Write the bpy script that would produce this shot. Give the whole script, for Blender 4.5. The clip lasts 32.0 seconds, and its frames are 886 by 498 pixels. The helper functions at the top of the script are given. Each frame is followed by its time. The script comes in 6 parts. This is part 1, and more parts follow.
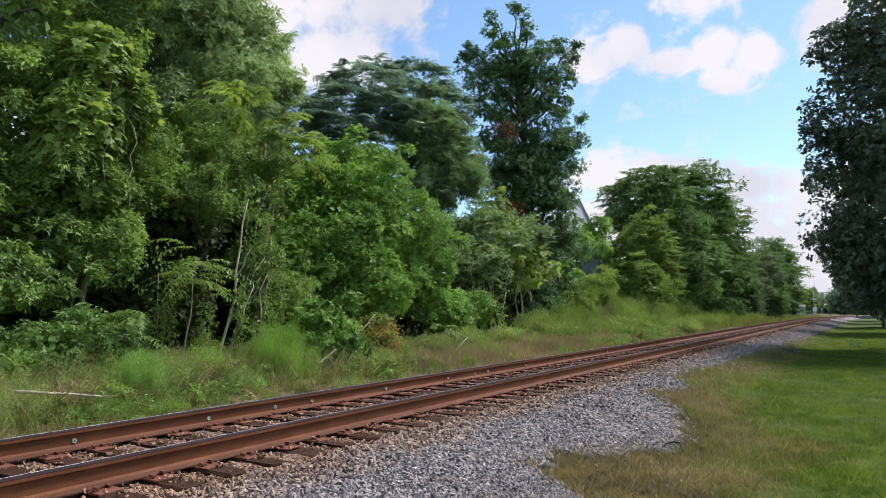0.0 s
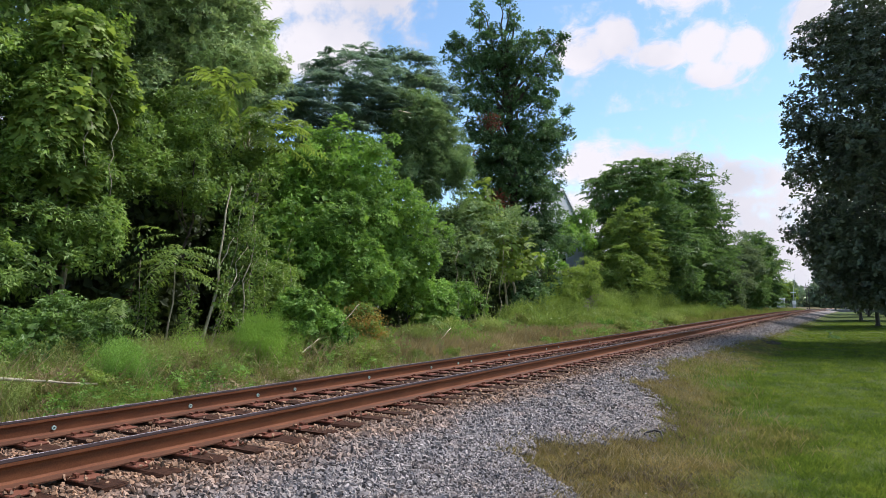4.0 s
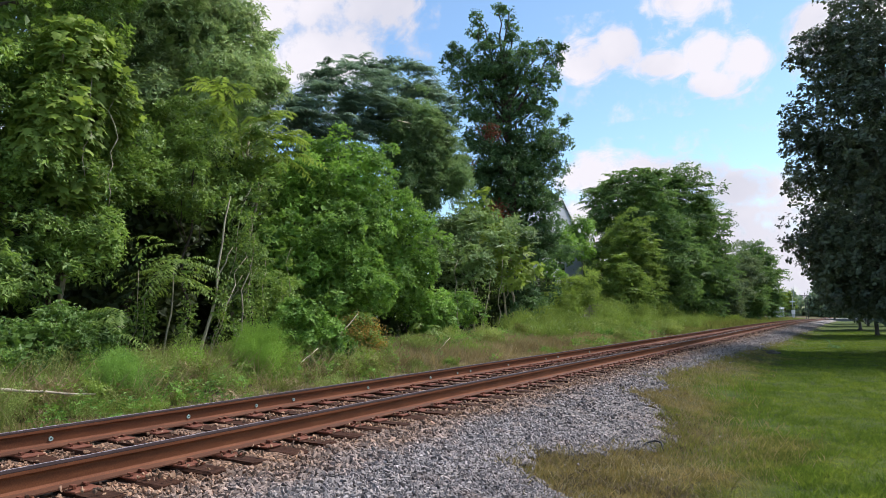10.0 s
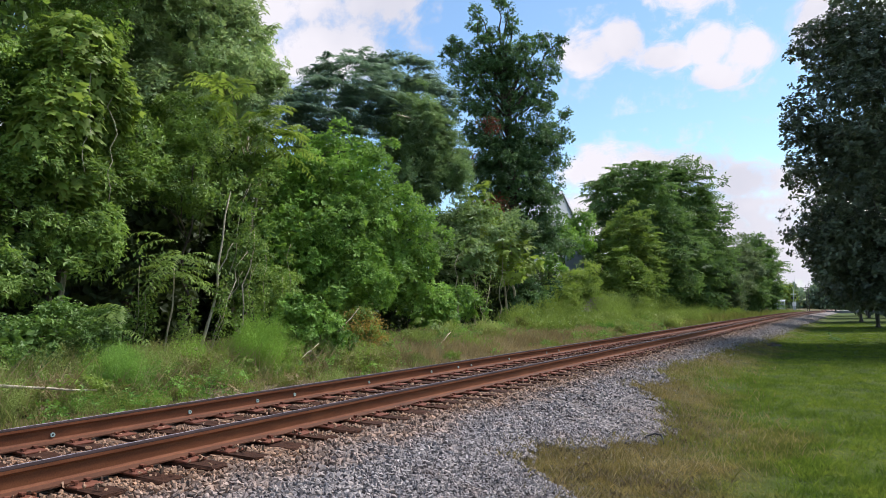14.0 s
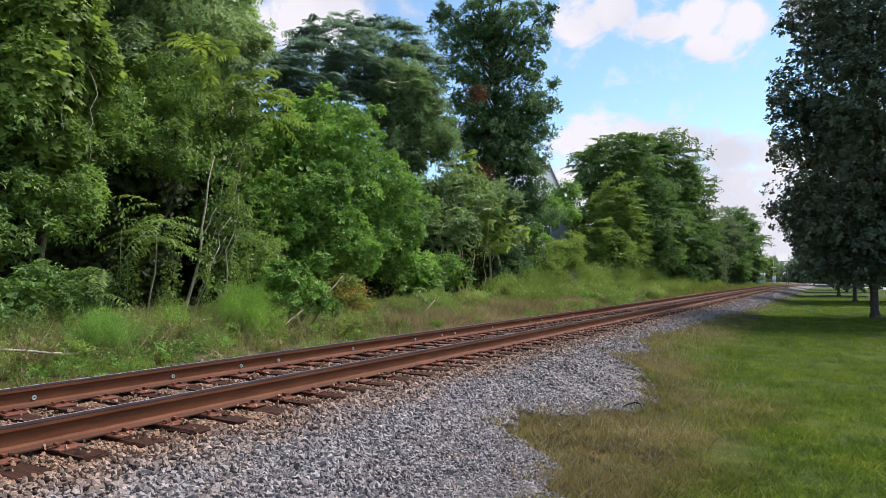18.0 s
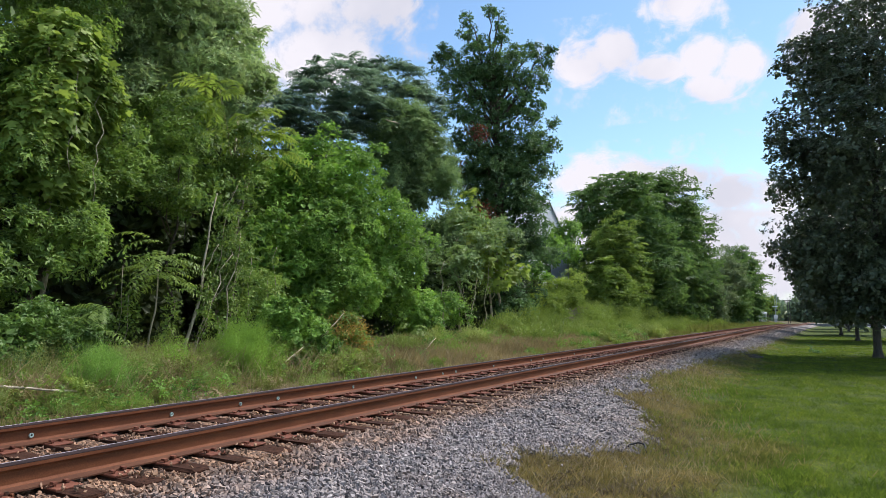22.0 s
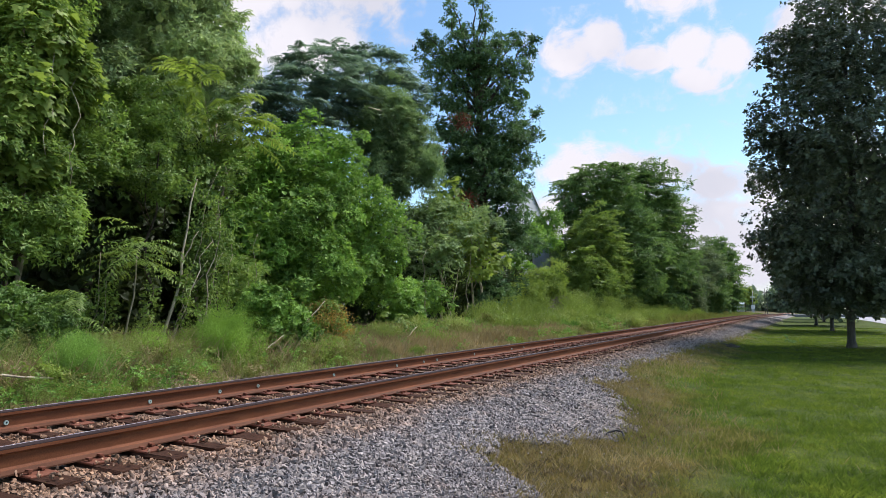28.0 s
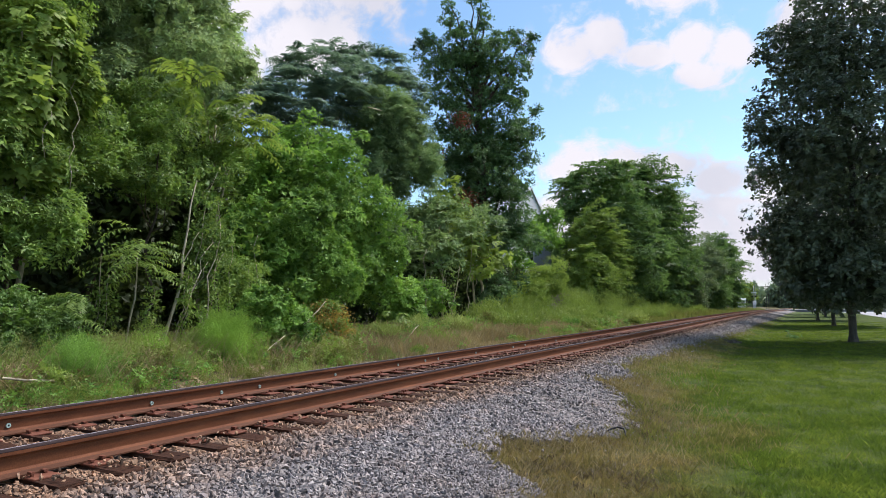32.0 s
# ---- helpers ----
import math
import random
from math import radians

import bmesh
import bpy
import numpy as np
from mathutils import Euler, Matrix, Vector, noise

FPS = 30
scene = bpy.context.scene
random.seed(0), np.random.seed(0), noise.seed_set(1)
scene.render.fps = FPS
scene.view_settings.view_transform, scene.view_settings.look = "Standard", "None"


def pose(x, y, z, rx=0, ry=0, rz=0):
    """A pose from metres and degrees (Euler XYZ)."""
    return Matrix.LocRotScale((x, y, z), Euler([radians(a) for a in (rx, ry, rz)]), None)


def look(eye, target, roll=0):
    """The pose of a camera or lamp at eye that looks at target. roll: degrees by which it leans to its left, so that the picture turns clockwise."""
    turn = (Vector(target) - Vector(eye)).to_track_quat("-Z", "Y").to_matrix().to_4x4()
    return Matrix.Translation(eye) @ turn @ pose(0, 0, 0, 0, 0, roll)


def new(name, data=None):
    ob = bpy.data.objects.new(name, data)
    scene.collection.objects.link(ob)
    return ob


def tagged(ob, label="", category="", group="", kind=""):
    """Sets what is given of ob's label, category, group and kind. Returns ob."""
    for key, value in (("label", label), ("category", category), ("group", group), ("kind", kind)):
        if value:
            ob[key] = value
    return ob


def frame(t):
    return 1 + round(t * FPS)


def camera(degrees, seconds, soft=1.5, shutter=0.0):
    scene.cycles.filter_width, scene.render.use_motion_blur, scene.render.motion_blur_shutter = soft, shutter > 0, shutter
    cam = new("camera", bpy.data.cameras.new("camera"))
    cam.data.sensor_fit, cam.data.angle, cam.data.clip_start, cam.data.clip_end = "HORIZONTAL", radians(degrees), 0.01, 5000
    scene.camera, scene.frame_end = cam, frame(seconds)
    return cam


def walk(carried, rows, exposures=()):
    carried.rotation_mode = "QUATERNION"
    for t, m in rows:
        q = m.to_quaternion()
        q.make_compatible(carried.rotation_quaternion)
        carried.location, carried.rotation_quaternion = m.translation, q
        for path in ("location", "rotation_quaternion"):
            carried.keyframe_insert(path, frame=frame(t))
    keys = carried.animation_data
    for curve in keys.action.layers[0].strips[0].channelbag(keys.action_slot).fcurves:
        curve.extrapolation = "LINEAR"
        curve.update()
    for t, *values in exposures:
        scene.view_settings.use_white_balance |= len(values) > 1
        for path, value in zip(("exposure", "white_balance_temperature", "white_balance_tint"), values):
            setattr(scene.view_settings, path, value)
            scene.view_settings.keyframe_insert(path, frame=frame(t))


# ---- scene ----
cam = camera(66.0, 32.0, soft=0.55)
PATH = [
    (0, (4.801, -0.233, 0.984), (3.75, 1.457, 1.182), -1.3),
    (0.5, (4.793, -0.227, 0.983), (3.75, 1.469, 1.174), -1.2),
    (1, (4.797, -0.228, 0.978), (3.758, 1.472, 1.155), -1.2),
    (1.5, (4.799, -0.233, 0.972), (3.762, 1.468, 1.146), -1.1),
    (2, (4.804, -0.233, 0.977), (3.771, 1.47, 1.157), -1.2),
    (2.5, (4.798, -0.233, 0.975), (3.771, 1.474, 1.151), -1.1),
    (4.5, (4.807, -0.23, 0.959), (3.797, 1.487, 1.126), -0.9),
    (5, (4.792, -0.219, 0.977), (3.779, 1.499, 1.13), -0.6),
    (5.5, (4.808, -0.229, 0.974), (3.799, 1.491, 1.123), -0.5),
    (6, (4.805, -0.226, 0.973), (3.788, 1.49, 1.124), -0.5),
    (6.5, (4.792, -0.223, 0.969), (3.774, 1.492, 1.127), -0.4),
    (7, (4.789, -0.224, 0.966), (3.766, 1.487, 1.129), -0.4),
    (7.5, (4.794, -0.224, 0.974), (3.774, 1.488, 1.15), -0.5),
    (8, (4.807, -0.23, 0.976), (3.788, 1.479, 1.182), -0.9),
    (8.5, (4.81, -0.231, 0.972), (3.797, 1.482, 1.175), -0.8),
    (9, (4.812, -0.239, 0.976), (3.798, 1.473, 1.18), -0.8),
    (9.5, (4.808, -0.233, 0.97), (3.793, 1.478, 1.168), -0.7),
    (10, (4.796, -0.224, 0.961), (3.786, 1.491, 1.16), -1.0),
    (10.5, (4.804, -0.226, 0.968), (3.795, 1.49, 1.161), -1.1),
    (11, (4.804, -0.23, 0.971), (3.8, 1.49, 1.16), -1.1),
    (11.5, (4.801, -0.233, 0.965), (3.801, 1.489, 1.146), -0.8),
    (12, (4.794, -0.228, 0.964), (3.794, 1.495, 1.145), -0.9),
    (12.5, (4.797, -0.229, 0.969), (3.792, 1.489, 1.159), -1.0),
    (13, (4.796, -0.23, 0.964), (3.795, 1.492, 1.149), -1.1),
    (13.5, (4.8, -0.218, 0.968), (3.793, 1.498, 1.161), -1.3),
    (14, (4.806, -0.22, 0.965), (3.793, 1.495, 1.147), -1.3),
    (14.5, (4.787, -0.216, 0.972), (3.793, 1.51, 1.149), -0.9),
    (16.5, (4.795, -0.211, 0.96), (3.804, 1.52, 1.105), -0.8),
    (17, (4.796, -0.221, 0.954), (3.799, 1.508, 1.088), -0.6),
    (17.5, (4.798, -0.214, 0.961), (3.809, 1.521, 1.063), -0.5),
    (18, (4.796, -0.209, 0.96), (3.816, 1.533, 1.05), -0.5),
    (18.5, (4.786, -0.159, 0.966), (3.816, 1.588, 1.062), -0.7),
    (19, (4.801, -0.212, 0.962), (3.823, 1.531, 1.042), -0.5),
    (19.5, (4.799, -0.223, 0.967), (3.834, 1.524, 1.083), -0.4),
    (20, (4.805, -0.223, 0.964), (3.839, 1.52, 1.139), -0.6),
    (20.5, (4.799, -0.224, 0.971), (3.826, 1.514, 1.148), -0.6),
    (21, (4.802, -0.232, 0.964), (3.827, 1.503, 1.157), -0.5),
    (21.5, (4.804, -0.232, 0.966), (3.83, 1.503, 1.156), -0.3),
    (22, (4.794, -0.233, 0.958), (3.818, 1.501, 1.158), -0.3),
    (22.5, (4.798, -0.234, 0.962), (3.824, 1.502, 1.16), -0.4),
    (23, (4.806, -0.232, 0.961), (3.831, 1.503, 1.159), -0.6),
    (23.5, (4.803, -0.226, 0.963), (3.828, 1.511, 1.145), -0.5),
    (24, (4.804, -0.226, 0.964), (3.83, 1.512, 1.144), -0.3),
    (24.5, (4.804, -0.229, 0.966), (3.84, 1.513, 1.158), -0.1),
    (25, (4.802, -0.225, 0.95), (3.852, 1.525, 1.137), -0.4),
    (25.5, (4.79, -0.223, 0.943), (3.838, 1.528, 1.11), -0.3),
    (27.5, (4.791, -0.221, 0.957), (3.855, 1.539, 1.118), -0.0),
    (28, (4.796, -0.225, 0.955), (3.864, 1.537, 1.122), -0.0),
    (28.5, (4.811, -0.235, 0.96), (3.878, 1.525, 1.134), -0.1),
    (29, (4.807, -0.238, 0.96), (3.875, 1.522, 1.144), -0.3),
    (29.5, (4.814, -0.241, 0.953), (3.879, 1.517, 1.142), -0.5),
    (30, (4.807, -0.238, 0.955), (3.872, 1.52, 1.147), -0.6),
    (30.5, (4.819, -0.243, 0.956), (3.878, 1.51, 1.154), -0.8),
    (31, (4.804, -0.236, 0.957), (3.864, 1.519, 1.146), -0.9),
    (31.5, (4.808, -0.231, 0.951), (3.869, 1.526, 1.126), -0.9),
    (32, (4.808, -0.224, 0.951), (3.874, 1.537, 1.115), -0.6),
]
walk(cam, [(t, look(eye, target, roll)) for t, eye, target, roll in PATH], exposures=[(0, 0.60, 6360, 18), (32, 0.60, 6360, 18)])

# ---------------------------------------------------------------- light
SUN_AZ, SUN_EL = 30.0, 54.0        # degrees east of the track's far end, and above the horizon
world = bpy.data.worlds.new("sky")
world.use_nodes = True
scene.world = world
wn = world.node_tree
sky = wn.nodes.new("ShaderNodeTexSky")
sky.sky_type = "NISHITA"
sky.sun_disc = False
sky.sun_elevation = radians(SUN_EL)
sky.sun_rotation = radians(SUN_AZ)
sky.air_density, sky.dust_density, sky.ozone_density = 1.0, 0.35, 0.8
tint = wn.nodes.new("ShaderNodeMix")
tint.data_type, tint.blend_type = "RGBA", "MULTIPLY"
tint.inputs[0].default_value, tint.inputs[7].default_value = 1.0, (0.84, 1.0, 0.99, 1)
wn.links.new(sky.outputs[0], tint.inputs[6])
wn.links.new(tint.outputs[2], wn.nodes["Background"].inputs[0])
wn.nodes["Background"].inputs[1].default_value = 0.125
sun = new("sun", bpy.data.lights.new("sun", "SUN"))
sun.data.energy, sun.data.angle, sun.data.color = 4.0, radians(17.0), (1.0, 0.965, 0.91)
az, el = radians(SUN_AZ), radians(SUN_EL)
sun.matrix_world = look((0, 0, 0), (-math.sin(az) * math.cos(el), -math.cos(az) * math.cos(el), -math.sin(el)))

# ---------------------------------------------------------------- materials


def shader(name):
    m = bpy.data.materials.new(name)
    m.use_nodes = True
    nt = m.node_tree
    return m, nt, nt.nodes["Principled BSDF"], nt.nodes["Material Output"]


def node(nt, kind, **values):
    n = nt.nodes.new(kind)
    for k, v in values.items():
        n.inputs[k].default_value = v
    return n


def ramp(nt, src, stops):
    r = nt.nodes.new("ShaderNodeValToRGB")
    e = r.color_ramp.elements
    while len(e) < len(stops):
        e.new(0.5)
    for i, (p, c) in enumerate(stops):
        e[i].position, e[i].color = p, (*c, 1)
    nt.links.new(src, r.inputs[0])
    return r.outputs[0]


def place(nt):
    return nt.nodes.new("ShaderNodeNewGeometry").outputs["Position"]


def noise_of(nt, vec, scale, detail=4, rough=0.6):
    n = node(nt, "ShaderNodeTexNoise", Scale=scale, Detail=detail, Roughness=rough)
    nt.links.new(vec, n.inputs["Vector"])
    return n.outputs["Fac"]


def mixed(nt, fac, a, b, how="MIX"):
    m = nt.nodes.new("ShaderNodeMix")
    m.data_type, m.blend_type = "RGBA", how
    for src, i in ((fac, 0), (a, 6), (b, 7)):
        if isinstance(src, (int, float)):
            m.inputs[i].default_value = src
        elif isinstance(src, tuple):
            m.inputs[i].default_value = (*src, 1)
        else:
            nt.links.new(src, m.inputs[i])
    return m.outputs[2]


def bumped(nt, bsdf, height, strength, distance):
    b = node(nt, "ShaderNodeBump", Strength=strength, Distance=distance)
    nt.links.new(height, b.inputs["Height"])
    nt.links.new(b.outputs[0], bsdf.inputs["Normal"])


def span(nt, src, lo, hi, a=0.0, b=1.0):
    m = nt.nodes.new("ShaderNodeMapRange")
    nt.links.new(src, m.inputs[0])
    for i, v in enumerate((lo, hi, a, b)):
        m.inputs[i + 1].default_value = v
    return m.outputs[0]


def leaf_material(name, dark, light, translucency=0.42, rough=0.5, odd=None, patch=0.6, gloss=0.35):
    """Leaves: each one a little different, and whole boughs lighter or darker."""
    m, nt, b, out = shader(name)
    isl = nt.nodes.new("ShaderNodeNewGeometry").outputs["Random Per Island"]
    pos = place(nt)
    big = span(nt, noise_of(nt, pos, patch, 3), 0.35, 0.65)
    mean = tuple((x + y) / 2 for x, y in zip(dark, light))
    light = tuple(min(0.85, v * 1.15) for v in light)
    c1 = ramp(nt, isl, [(0.0, dark), (0.6, mean), (1.0, light)])
    c2 = mixed(nt, big, tuple(v * 0.6 for v in dark), light)
    col = mixed(nt, 0.55, c1, c2)
    if odd:
        col = mixed(nt, span(nt, isl, 0.93, 0.95), col, odd)
    nt.links.new(col, b.inputs["Base Color"])
    b.inputs["Roughness"].default_value = rough
    b.inputs["Specular IOR Level"].default_value = gloss
    t = nt.nodes.new("ShaderNodeBsdfTranslucent")
    nt.links.new(mixed(nt, 0.6, col, (1.0, 1.0, 0.45), "MULTIPLY"), t.inputs[0])
    mx = nt.nodes.new("ShaderNodeMixShader")
    mx.inputs[0].default_value = translucency
    nt.links.new(b.outputs[0], mx.inputs[1])
    nt.links.new(t.outputs[0], mx.inputs[2])
    nt.links.new(mx.outputs[0], out.inputs[0])
    return m


def plain(name, colour, rough=0.6, metal=0.0, vary=0.25, scale=6.0, bump=0.2, dist=0.01, second=None):
    m, nt, b, out = shader(name)
    tc = nt.nodes.new("ShaderNodeTexCoord").outputs["Object"]
    n1 = noise_of(nt, tc, scale, 6)
    n2 = noise_of(nt, tc, scale * 9, 4)
    lo = tuple(max(0, c * (1 - vary)) for c in colour)
    hi = second or tuple(min(1, c * (1 + vary)) for c in colour)
    c = mixed(nt, span(nt, n1, 0.3, 0.7), lo, hi)
    c = mixed(nt, 0.25, c, ramp(nt, n2, [(0.3, tuple(v * 0.6 for v in colour)), (0.7, tuple(min(1, v * 1.35) for v in colour))]))
    nt.links.new(c, b.inputs["Base Color"])
    b.inputs["Roughness"].default_value, b.inputs["Metallic"].default_value = rough, metal
    if bump:
        bumped(nt, b, n2, bump, dist)
    return m


def bark_material(name, colour):
    m, nt, b, out = shader(name)
    tc = nt.nodes.new("ShaderNodeTexCoord").outputs["Object"]
    mp = node(nt, "ShaderNodeMapping")
    mp.inputs["Scale"].default_value = (9, 9, 1.6)
    nt.links.new(tc, mp.inputs[0])
    n = noise_of(nt, mp.outputs[0], 2.5, 8, 0.7)
    lic = span(nt, noise_of(nt, tc, 1.7, 3), 0.5, 0.7)
    c = mixed(nt, span(nt, n, 0.35, 0.65), tuple(v * 0.45 for v in colour), colour)
    c = mixed(nt, lic, c, tuple(min(1, v * 1.5) for v in colour))
    nt.links.new(c, b.inputs["Base Color"])
    b.inputs["Roughness"].default_value = 0.9
    bumped(nt, b, n, 0.7, 0.03)
    return m


def rust_material(name, base, bright, rough=0.75, gloss=0.3):
    m, nt, b, out = shader(name)
    pos = place(nt)
    mp = node(nt, "ShaderNodeMapping")
    mp.inputs["Scale"].default_value = (1.0, 0.35, 2.5)
    nt.links.new(pos, mp.inputs[0])
    streak = noise_of(nt, mp.outputs[0], 5.0, 6, 0.65)
    fine = noise_of(nt, pos, 90.0, 4)
    c = ramp(nt, streak, [(0.25, tuple(v * 0.55 for v in base)), (0.5, base), (0.72, bright)])
    c = mixed(nt, 0.35, c, ramp(nt, fine, [(0.3, tuple(v * 0.5 for v in base)), (0.75, bright)]))
    nt.links.new(c, b.inputs["Base Color"])
    b.inputs["Roughness"].default_value = rough
    b.inputs["Metallic"].default_value = 0.1
    b.inputs["Specular IOR Level"].default_value = gloss
    bumped(nt, b, fine, 0.3, 0.002)
    return m


def lawn_colour(nt):
    """Green turf that dries to tan near the stones."""
    pos = place(nt)
    sep = nt.nodes.new("ShaderNodeSeparateXYZ")
    nt.links.new(pos, sep.inputs[0])
    n1 = noise_of(nt, pos, 0.45, 5, 0.65)
    n2 = noise_of(nt, pos, 2.2, 5, 0.7)
    green = ramp(nt, n2, [(0.25, (0.024, 0.045, 0.006)), (0.5, (0.055, 0.085, 0.011)), (0.75, (0.098, 0.125, 0.018))])
    tan = ramp(nt, n2, [(0.25, (0.062, 0.050, 0.018)), (0.55, (0.118, 0.092, 0.038)), (0.8, (0.21, 0.165, 0.080))])
    side = span(nt, sep.outputs[0], 1.4, 5.4, 0.42, -0.14)
    far = span(nt, sep.outputs[1], 6.8, 14.0, 0.0, -0.24)
    add = nt.nodes.new("ShaderNodeMath")
    nt.links.new(n1, add.inputs[0])
    nt.links.new(side, add.inputs[1])
    add2 = nt.nodes.new("ShaderNodeMath")
    nt.links.new(add.outputs[0], add2.inputs[0])
    nt.links.new(far, add2.inputs[1])
    turf = mixed(nt, span(nt, add2.outputs[0], 0.46, 0.72, 0.0, 0.85), green, tan)
    verge = nt.nodes.new("ShaderNodeMath")
    verge.operation = "MULTIPLY"
    nt.links.new(span(nt, sep.outputs[0], -2.6, -2.2, 1.0, 0.0), verge.inputs[0])
    nt.links.new(span(nt, n1, 0.44, 0.6, 0.0, 0.75), verge.inputs[1])
    return mixed(nt, verge.outputs[0], turf, ramp(nt, n2, [(0.3, (0.10, 0.075, 0.05)), (0.7, (0.26, 0.20, 0.145))])), n2, pos


def ground_material():
    m, nt, b, out = shader("turf")
    c, n2, pos = lawn_colour(nt)
    fine = noise_of(nt, pos, 55.0, 4, 0.7)
    c = mixed(nt, span(nt, fine, 0.3, 0.6, 0.6, 0.0), c, (0.035, 0.040, 0.012))
    nt.links.new(c, b.inputs["Base Color"])
    b.inputs["Roughness"].default_value = 0.9
    b.inputs["Specular IOR Level"].default_value = 0.1
    bumped(nt, b, fine, 0.6, 0.03)
    return m


def blade_material():
    m, nt, b, out = shader("turf_blades")
    c, n2, pos = lawn_colour(nt)
    isl = nt.nodes.new("ShaderNodeNewGeometry").outputs["Random Per Island"]
    c = mixed(nt, 0.75, c, ramp(nt, isl, [(0.0, (0.65, 0.7, 0.65)), (0.5, (1.1, 1.1, 1.0)), (0.85, (1.45, 1.35, 1.3)), (1.0, (2.0, 1.7, 2.0))]), "MULTIPLY")
    c = mixed(nt, 1.0, c, (2.25, 2.2, 2.1), "MULTIPLY")
    nt.links.new(c, b.inputs["Base Color"])
    b.inputs["Roughness"].default_value = 0.7
    b.inputs["Specular IOR Level"].default_value = 0.2
    t = nt.nodes.new("ShaderNodeBsdfTranslucent")
    nt.links.new(c, t.inputs[0])
    mx = nt.nodes.new("ShaderNodeMixShader")
    mx.inputs[0].default_value = 0.5
    nt.links.new(b.outputs[0], mx.inputs[1])
    nt.links.new(t.outputs[0], mx.inputs[2])
    nt.links.new(mx.outputs[0], out.inputs[0])
    return m


def stone_colour(nt, rnd):
    """Grey crushed stone, stained brown by rust near the rails."""
    pos = place(nt)
    sep = nt.nodes.new("ShaderNodeSeparateXYZ")
    nt.links.new(pos, sep.inputs[0])
    c = ramp(nt, rnd, [(0.0, (0.085, 0.080, 0.080)), (0.25, (0.19, 0.180, 0.178)), (0.5, (0.28, 0.265, 0.258)), (0.72, (0.37, 0.345, 0.32)), (0.86, (0.26, 0.248, 0.252)), (1.0, (0.46, 0.44, 0.425))])
    wob = noise_of(nt, pos, 2.6, 4)
    add = nt.nodes.new("ShaderNodeMath")
    nt.links.new(span(nt, sep.outputs[0], 0.40, 1.25, 1.15, 0.0), add.inputs[0])
    nt.links.new(span(nt, wob, 0.3, 0.7, -0.35, 0.25), add.inputs[1])
    c = mixed(nt, 1.0, c, (1.05, 0.985, 0.94), "MULTIPLY")
    rusty = mixed(nt, 1.0, c, (1.12, 0.74, 0.46), "MULTIPLY")
    return mixed(nt, span(nt, add.outputs[0], 0.0, 1.0), c, rusty), pos


def ballast_material():
    m, nt, b, out = shader("crushed_stone_bed")
    pos = place(nt)
    v = node(nt, "ShaderNodeTexVoronoi", Scale=20.0, Randomness=1.0)
    nt.links.new(pos, v.inputs["Vector"])
    sepc = nt.nodes.new("ShaderNodeSeparateColor")
    nt.links.new(v.outputs["Color"], sepc.inputs[0])
    c, _ = stone_colour(nt, sepc.outputs[0])
    # shade between stones put into the colour: darker away from each cell's centre
    gap_shade = span(nt, v.outputs["Distance"], 0.25, 0.7)
    c = mixed(nt, mixed(nt, 0.0, gap_shade, gap_shade), c, mixed(nt, 0.7, c, (0.28, 0.27, 0.26), "MULTIPLY"))
    # whole bed darkened for dirty fines and for the shade in gaps
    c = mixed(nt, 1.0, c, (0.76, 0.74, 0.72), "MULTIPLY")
    nt.links.new(c, b.inputs["Base Color"])
    b.inputs["Roughness"].default_value = 0.85
    inv = nt.nodes.new("ShaderNodeMath")
    inv.operation = "SUBTRACT"
    inv.inputs[0].default_value = 1.0
    nt.links.new(v.outputs["Distance"], inv.inputs[1])
    bumped(nt, b, inv.outputs[0], 1.0, 0.05)
    return m


def stone_material(name, per_object=False):
    m, nt, b, out = shader(name)
    if per_object:
        rnd = nt.nodes.new("ShaderNodeObjectInfo").outputs["Random"]
    else:
        rnd = nt.nodes.new("ShaderNodeNewGeometry").outputs["Random Per Island"]
    c, pos = stone_colour(nt, rnd)
    g = noise_of(nt, pos, 120.0, 4, 0.7)
    c = mixed(nt, 0.8, c, ramp(nt, g, [(0.3, (0.55, 0.55, 0.55)), (0.7, (1.0, 1.0, 1.0))]), "MULTIPLY")
    nt.links.new(c, b.inputs["Base Color"])
    b.inputs["Roughness"].default_value = 0.8
    return m


def cloud_material():
    m, nt, b, out = shader("cloud_vapour")
    nt.nodes.remove(b)
    a = nt.nodes.new("ShaderNodeAttribute")
    a.attribute_name = "thick"
    tc = nt.nodes.new("ShaderNodeTexCoord").outputs["Object"]
    n1 = noise_of(nt, tc, 0.016, 9, 0.6)
    n2 = noise_of(nt, tc, 0.004, 4, 0.5)
    add = nt.nodes.new("ShaderNodeMath")
    nt.links.new(a.outputs["Fac"], add.inputs[0])
    nt.links.new(span(nt, n1, 0.25, 0.75, -0.75, 0.6), add.inputs[1])
    dens = nt.nodes.new("ShaderNodeMapRange")
    dens.interpolation_type = "SMOOTHSTEP"
    nt.links.new(add.outputs[0], dens.inputs[0])
    dens.inputs[1].default_value, dens.inputs[2].default_value = -0.12, 0.85
    e = node(nt, "ShaderNodeEmission", Strength=0.64)
    nt.links.new(ramp(nt, n2, [(0.35, (0.74, 0.77, 0.83)), (0.6, (0.95, 0.95, 0.97))]), e.inputs[0])
    t = nt.nodes.new("ShaderNodeBsdfTransparent")
    mx = nt.nodes.new("ShaderNodeMixShader")
    nt.links.new(dens.outputs[0], mx.inputs[0])
    nt.links.new(t.outputs[0], mx.inputs[1])
    nt.links.new(e.outputs[0], mx.inputs[2])
    nt.links.new(mx.outputs[0], out.inputs[0])
    return m


